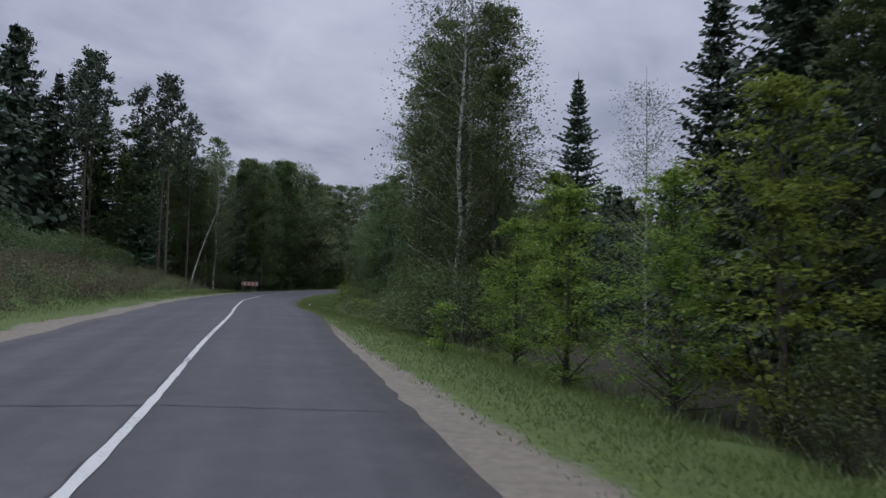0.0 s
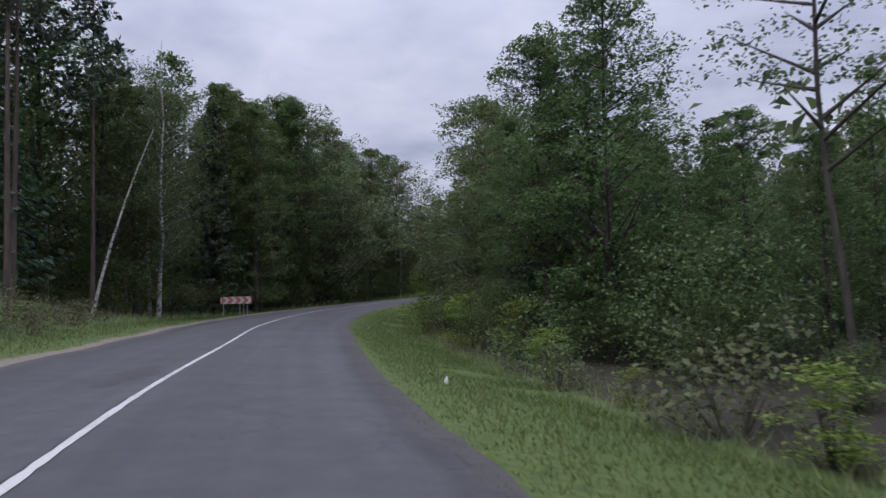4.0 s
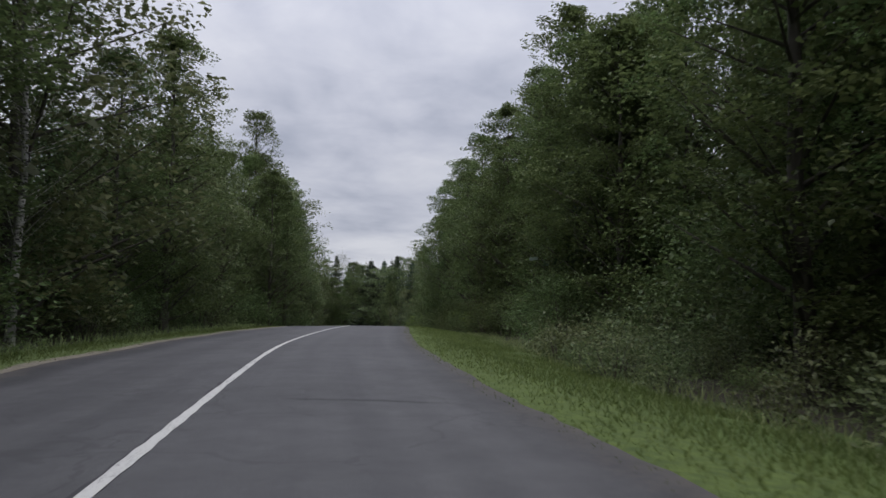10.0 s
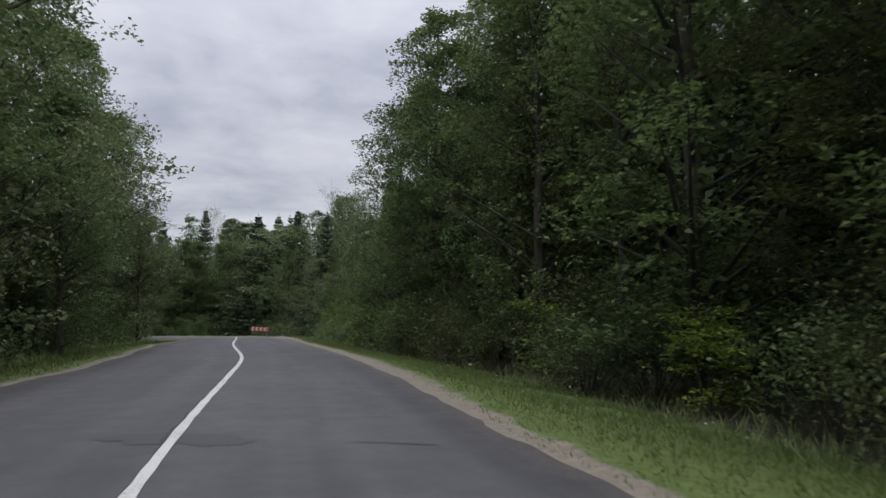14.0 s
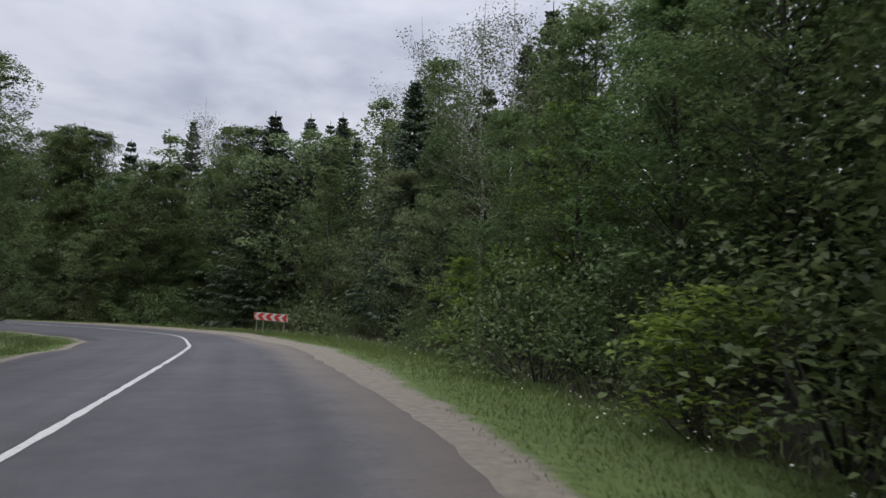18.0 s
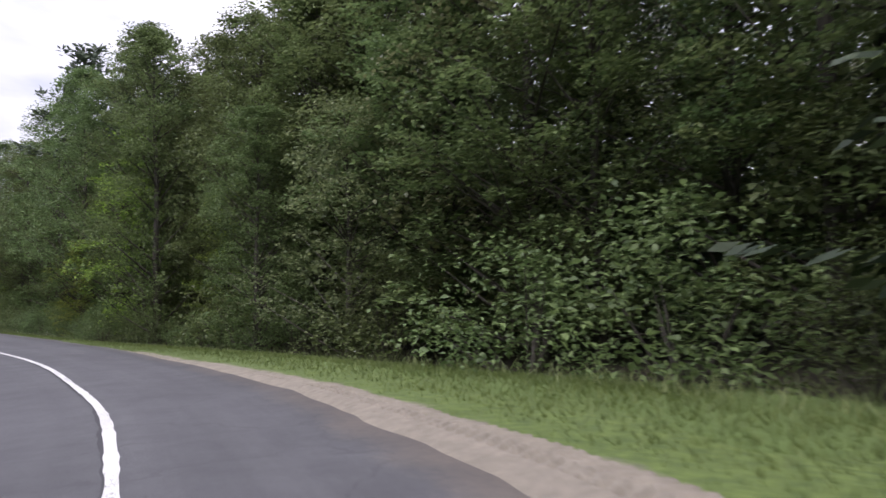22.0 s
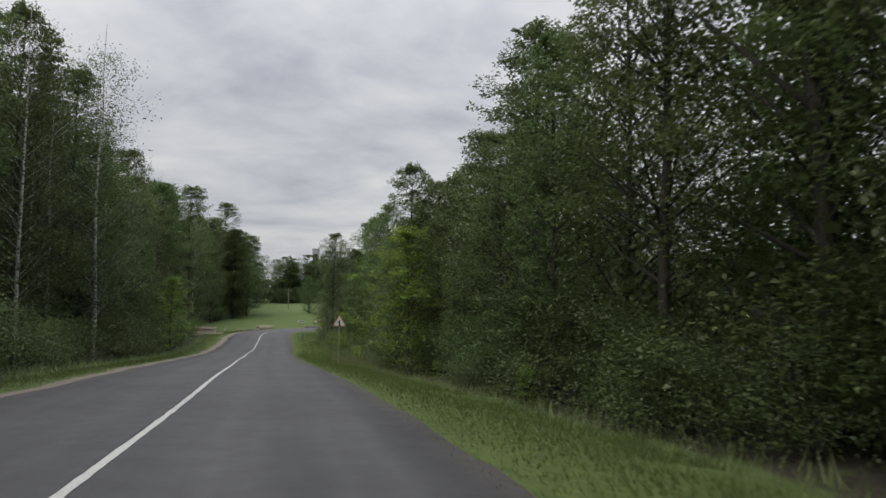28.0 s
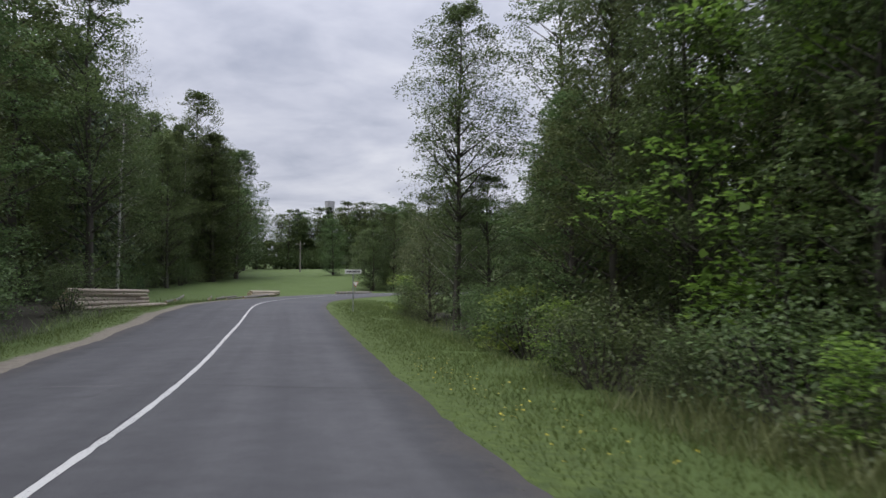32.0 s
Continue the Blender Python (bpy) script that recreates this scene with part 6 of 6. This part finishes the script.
# ---- posts, pole and far water tower ----
def utility_pole(x, y, h):
    ob = thing("utility_pole", "grey wooden utility pole in the meadow", "pole", facing(x, y, ground_at(x, y), 20))
    bm = bmesh.new()
    rod(bm, (0, 0, -0.5), (0, 0, h), 0.13, 0.09, 10)
    part("pole", bm, WOOD_GREY, ob)
    bm = bmesh.new()
    box(bm, (1.6, 0.1, 0.1), (0, 0, h - 0.5), bevel=0.01)
    arm = part("crossarm", bm, WOOD_GREY, ob)
    for px in (-0.7, 0, 0.7):
        bm = bmesh.new()
        rod(bm, (px, 0, h - 0.45), (px, 0, h - 0.25), 0.04, 0.03, 8)
        part("insulator", bm, SIGN_WHITE, arm)


for k in range(4):
    a = Vector((-93.8 + 0.25 * k, 425.2 + 0.25 * k, 0))
    b = a + Vector((1.6, 3.2 - 0.3 * k, 0))
    log_thing("loose_log", "grey weathered log lying beside the far roadside", (a.x, a.y, ground_at(a.x, a.y) + 0.14), (b.x, b.y, ground_at(b.x, b.y) + 0.14), 0.15, "far logs", WOOD_GREY)
utility_pole(-125, 466, 5.2)


def water_tower(x, y, z, tank_z):
    """A pale flared tank on a slim dark stem; z is the ground and tank_z the tank's foot."""
    ob = thing("water_tower", "distant pale grey water tower above the woods", "tower", facing(x, y, z, 20))
    k = tank_z - z
    bm = bmesh.new()
    rod(bm, (0, 0, -0.5), (0, 0, k - 0.9), 0.62, 0.58, 16)
    part("stem", bm, WOOD_GREY, ob, "slim dark stem")
    bm = bmesh.new()
    rod(bm, (0, 0, k - 0.9), (0, 0, k), 0.6, 1.3, 20)
    part("cone", bm, WOOD_GREY, ob)
    bm = bmesh.new()
    rod(bm, (0, 0, k), (0, 0, k + 3.0), 1.34, 1.56, 24)
    tank = part("tank", bm, CONCRETE, ob)
    for zz, rr in ((0.06, 1.40), (1.5, 1.50), (2.94, 1.61)):
        bm = bmesh.new()
        rod(bm, (0, 0, k + zz - 0.05), (0, 0, k + zz + 0.05), rr, rr, 24)
        part("band", bm, STEEL, tank)
    bm = bmesh.new()
    rod(bm, (0, 0, k + 3.0), (0, 0, k + 3.35), 1.5, 0.25, 24)
    part("roof", bm, STEEL, ob)
    for sx in (-0.18, 0.18):
        bm = bmesh.new()
        rod(bm, (sx, -0.72, 0.5), (sx, -1.62, k + 2.9), 0.025, 0.025, 5)
        part("ladder_rail", bm, STEEL, ob)


water_tower(-173.9, 556.0, ground_at(-173.9, 556.0), 20.6)


def litter_bag(x, y):
    ob = thing("plastic_bag", "crumpled white plastic bag in the grass", "litter", facing(x, y, ground_at(x, y), 30))
    bm = bmesh.new()
    r = bmesh.ops.create_icosphere(bm, subdivisions=2, radius=0.06)
    rn = random.Random(2)
    for v in bm.verts:
        v.co = Vector((v.co.x * 0.75, v.co.y * 0.6, v.co.z * 1.05 + 0.08)) * rn.uniform(0.82, 1.15)
    part("bag", bm, SIGN_WHITE, ob)
    bm = bmesh.new()
    rod(bm, (0, 0, 0.12), (0.02, 0.01, 0.17), 0.012, 0.02, 6)
    part("knot", bm, SIGN_WHITE, ob)


litter_bag(-10.4, 56.6)


# ---- oncoming car ----
def wheel(parent, x, y, r):
    bm = bmesh.new()
    vs = rod(bm, (x - 0.11, y, r), (x + 0.11, y, r), r, r, 24)
    bmesh.ops.bevel(bm, geom=[e_ for e_ in bm.edges if e_.calc_face_angle(0) > 0.8], offset=0.03, segments=2, affect="EDGES")
    t = part("wheel", bm, TYRE, parent, "black rubber tyre on an alloy rim")
    bm = bmesh.new()
    sx = 0.115 if x > 0 else -0.115
    rod(bm, (x + sx * 0.8, y, r), (x + sx * 1.02, y, r), r * 0.62, r * 0.58, 16)
    part("rim", bm, CHROME, t)
    for k in range(5):
        bm = bmesh.new()
        a = k * 1.2566
        rod(bm, (x + sx * 1.05, y, r), (x + sx * 1.05, y + math.cos(a) * r * 0.55, r + math.sin(a) * r * 0.55), 0.03, 0.025, 6)
        part("spoke", bm, CHROME, t)


def loft(bm, sections):
    """A skin through closed sections of equal length."""
    rings = [[bm.verts.new(p) for p in s] for s in sections]
    for a, b in zip(rings, rings[1:]):
        for i in range(len(a)):
            j = (i + 1) % len(a)
            bm.faces.new((a[i], a[j], b[j], b[i]))
    bm.faces.new(rings[0][::-1])
    bm.faces.new(rings[-1])
    bmesh.ops.recalc_face_normals(bm, faces=bm.faces)


def car(m):
    """A crossover; its nose looks along -y."""
    ob = thing("car", "grey crossover car with lit headlamps in the oncoming lane", "car", m)
    secs = []
    for y, half, z0, z1, top in ((-2.15, 0.70, 0.34, 0.74, 0.60), (-2.05, 0.82, 0.28, 0.88, 0.72), (-1.75, 0.88, 0.26, 0.98, 0.78), (-1.05, 0.90, 0.26, 1.06, 0.82), (-0.3, 0.90, 0.26, 1.08, 0.84),
                                 (0.8, 0.90, 0.26, 1.10, 0.84), (1.6, 0.89, 0.28, 1.12, 0.80), (2.05, 0.84, 0.34, 1.08, 0.74), (2.15, 0.74, 0.42, 0.96, 0.66)):
        secs.append([(-half, y, z0 + 0.12), (-half * 0.92, y, z0), (half * 0.92, y, z0), (half, y, z0 + 0.12), (half, y, z1 - 0.16), (top, y, z1), (-top, y, z1), (-half, y, z1 - 0.16)])
    bm = bmesh.new()
    loft(bm, secs)
    bmesh.ops.bevel(bm, geom=list(bm.edges), offset=0.02, segments=2, affect="EDGES")
    for f in bm.faces:
        f.smooth = True
    body = part("body", bm, CAR_PAINT, ob)
    bm = bmesh.new()
    loft(bm, [[(-w, y, z) for w, z in ((0.78, 1.02), (-0.78, 1.02), (-t_, h_), (t_, h_))] for y, t_, h_ in ((-1.05, 0.74, 1.06), (-0.25, 0.62, 1.50), (0.15, 0.60, 1.57), (1.2, 0.58, 1.56), (1.9, 0.66, 1.15))])
    bmesh.ops.bevel(bm, geom=list(bm.edges), offset=0.03, segments=2, affect="EDGES")
    part("cabin", bm, CAR_PAINT, ob)
    bm = bmesh.new()
    loft(bm, [[(-w, y, z - 0.03), (w, y, z - 0.03), (w, y, z), (w * 0.5, y, z + 0.028), (-w * 0.5, y, z + 0.028), (-w, y, z)] for y, w, z in ((-2.07, 0.60, 0.875), (-1.98, 0.68, 0.915), (-1.75, 0.74, 0.985), (-1.4, 0.77, 1.025), (-1.08, 0.79, 1.065))])
    for f in bm.faces:
        f.smooth = True
    part("bonnet", bm, CAR_PAINT, ob, "glossy grey bonnet mirroring the sky")
    bm = bmesh.new()
    loft(bm, [[(-w, y, 0.30), (w, y, 0.30), (w, y, 0.56), (-w, y, 0.56)] for y, w in ((-2.165, 0.66), (-2.08, 0.83), (-1.9, 0.875))])
    part("bumper", bm, CAR_PLASTIC, ob)
    for sx in (-1, 1):
        bm = bmesh.new()
        loft(bm, [[(sx * w, y, 0.27), (sx * (w + 0.02), y, 0.27), (sx * (w + 0.02), y, 0.50), (sx * w, y, 0.50)] for y, w in ((-0.95, 0.895), (0.95, 0.895))])
        part("sill", bm, CAR_PLASTIC, ob)
    bm = bmesh.new()
    bm.faces.new([bm.verts.new(p) for p in ((-0.68, -1.03, 1.10), (0.68, -1.03, 1.10), (0.57, -0.27, 1.50), (-0.57, -0.27, 1.50))])
    bmesh.ops.translate(bm, vec=(0, -0.035, 0.02), verts=bm.verts)
    part("windscreen", bm, GLASS, ob, "dark windscreen glass")
    for sx in (-1, 1):
        bm = bmesh.new()
        bm.faces.new([bm.verts.new((sx * w, y, z)) for w, y, z in ((0.775, -0.75, 1.10), (0.775, 1.45, 1.12), (0.63, 1.15, 1.47), (0.645, -0.1, 1.47))])
        bmesh.ops.translate(bm, vec=(sx * 0.02, 0, 0), verts=bm.verts)
        part("side_window", bm, GLASS, ob)
        bm = bmesh.new()
        box(bm, (0.2, 0.14, 0.13), (sx * 0.98, -0.72, 1.10), bevel=0.03)
        part("wing_mirror", bm, CAR_PAINT, ob)
        bm = bmesh.new()
        slab(bm, [(sx * 0.42, 0.74), (sx * 0.80, 0.80), (sx * 0.82, 0.90), (sx * 0.60, 0.86)], 0.1, -2.11)
        hl = part("headlight", bm, GLASS, ob)
        bm = bmesh.new()
        slab(bm, [(sx * 0.44, 0.755), (sx * 0.66, 0.79), (sx * 0.66, 0.835), (sx * 0.56, 0.84)], 0.02, -2.125)
        part("headlamp", bm, HEADLAMP, hl, "lit white headlamp")
        bm = bmesh.new()
        slab(bm, [(sx * 0.16, 0.70), (sx * 0.40, 0.86), (sx * 0.34, 0.87), (sx * 0.10, 0.72)], 0.02, -2.18)
        part("chrome_bar", bm, CHROME, ob)
        for y in (-1.32, 1.32):
            wheel(ob, sx * 0.80, y, 0.34)
    bm = bmesh.new()
    slab(bm, [(-0.46, 0.86), (0.46, 0.86), (0.30, 0.66), (-0.30, 0.66)], 0.04, -2.15)
    part("grille", bm, CAR_PLASTIC, ob)
    bm = bmesh.new()
    slab(bm, [(-0.66, 0.52), (0.66, 0.52), (0.60, 0.36), (-0.60, 0.36)], 0.05, -2.17)
    part("lower_intake", bm, CAR_PLASTIC, ob)
    bm = bmesh.new()
    box(bm, (0.52, 0.015, 0.11), (0, -2.19, 0.60), bevel=0.003)
    pl = part("number_plate", bm, SIGN_WHITE, ob)
    bm = bmesh.new()
    box(bm, (0.40, 0.004, 0.05), (0, -2.20, 0.60))
    part("plate_bar", bm, SIGN_BLACK, pl)
    bm = bmesh.new()
    r = bmesh.ops.create_cone(bm, segments=16, radius1=0.07, radius2=0.07, depth=0.02, cap_ends=True)
    bmesh.ops.transform(bm, matrix=pose(0, -2.185, 0.78, 90), verts=r["verts"])
    part("badge", bm, CHROME, ob)


cp, cd, cr_ = on_road(327.0)
cx, cy = cp[0] - cr_[0] * 1.75, cp[1] - cr_[1] * 1.75
car(pose(float(cx), float(cy), float(cp[2]) + 0.03, 0, 0, math.degrees(math.atan2(-cd[0], cd[1]))))
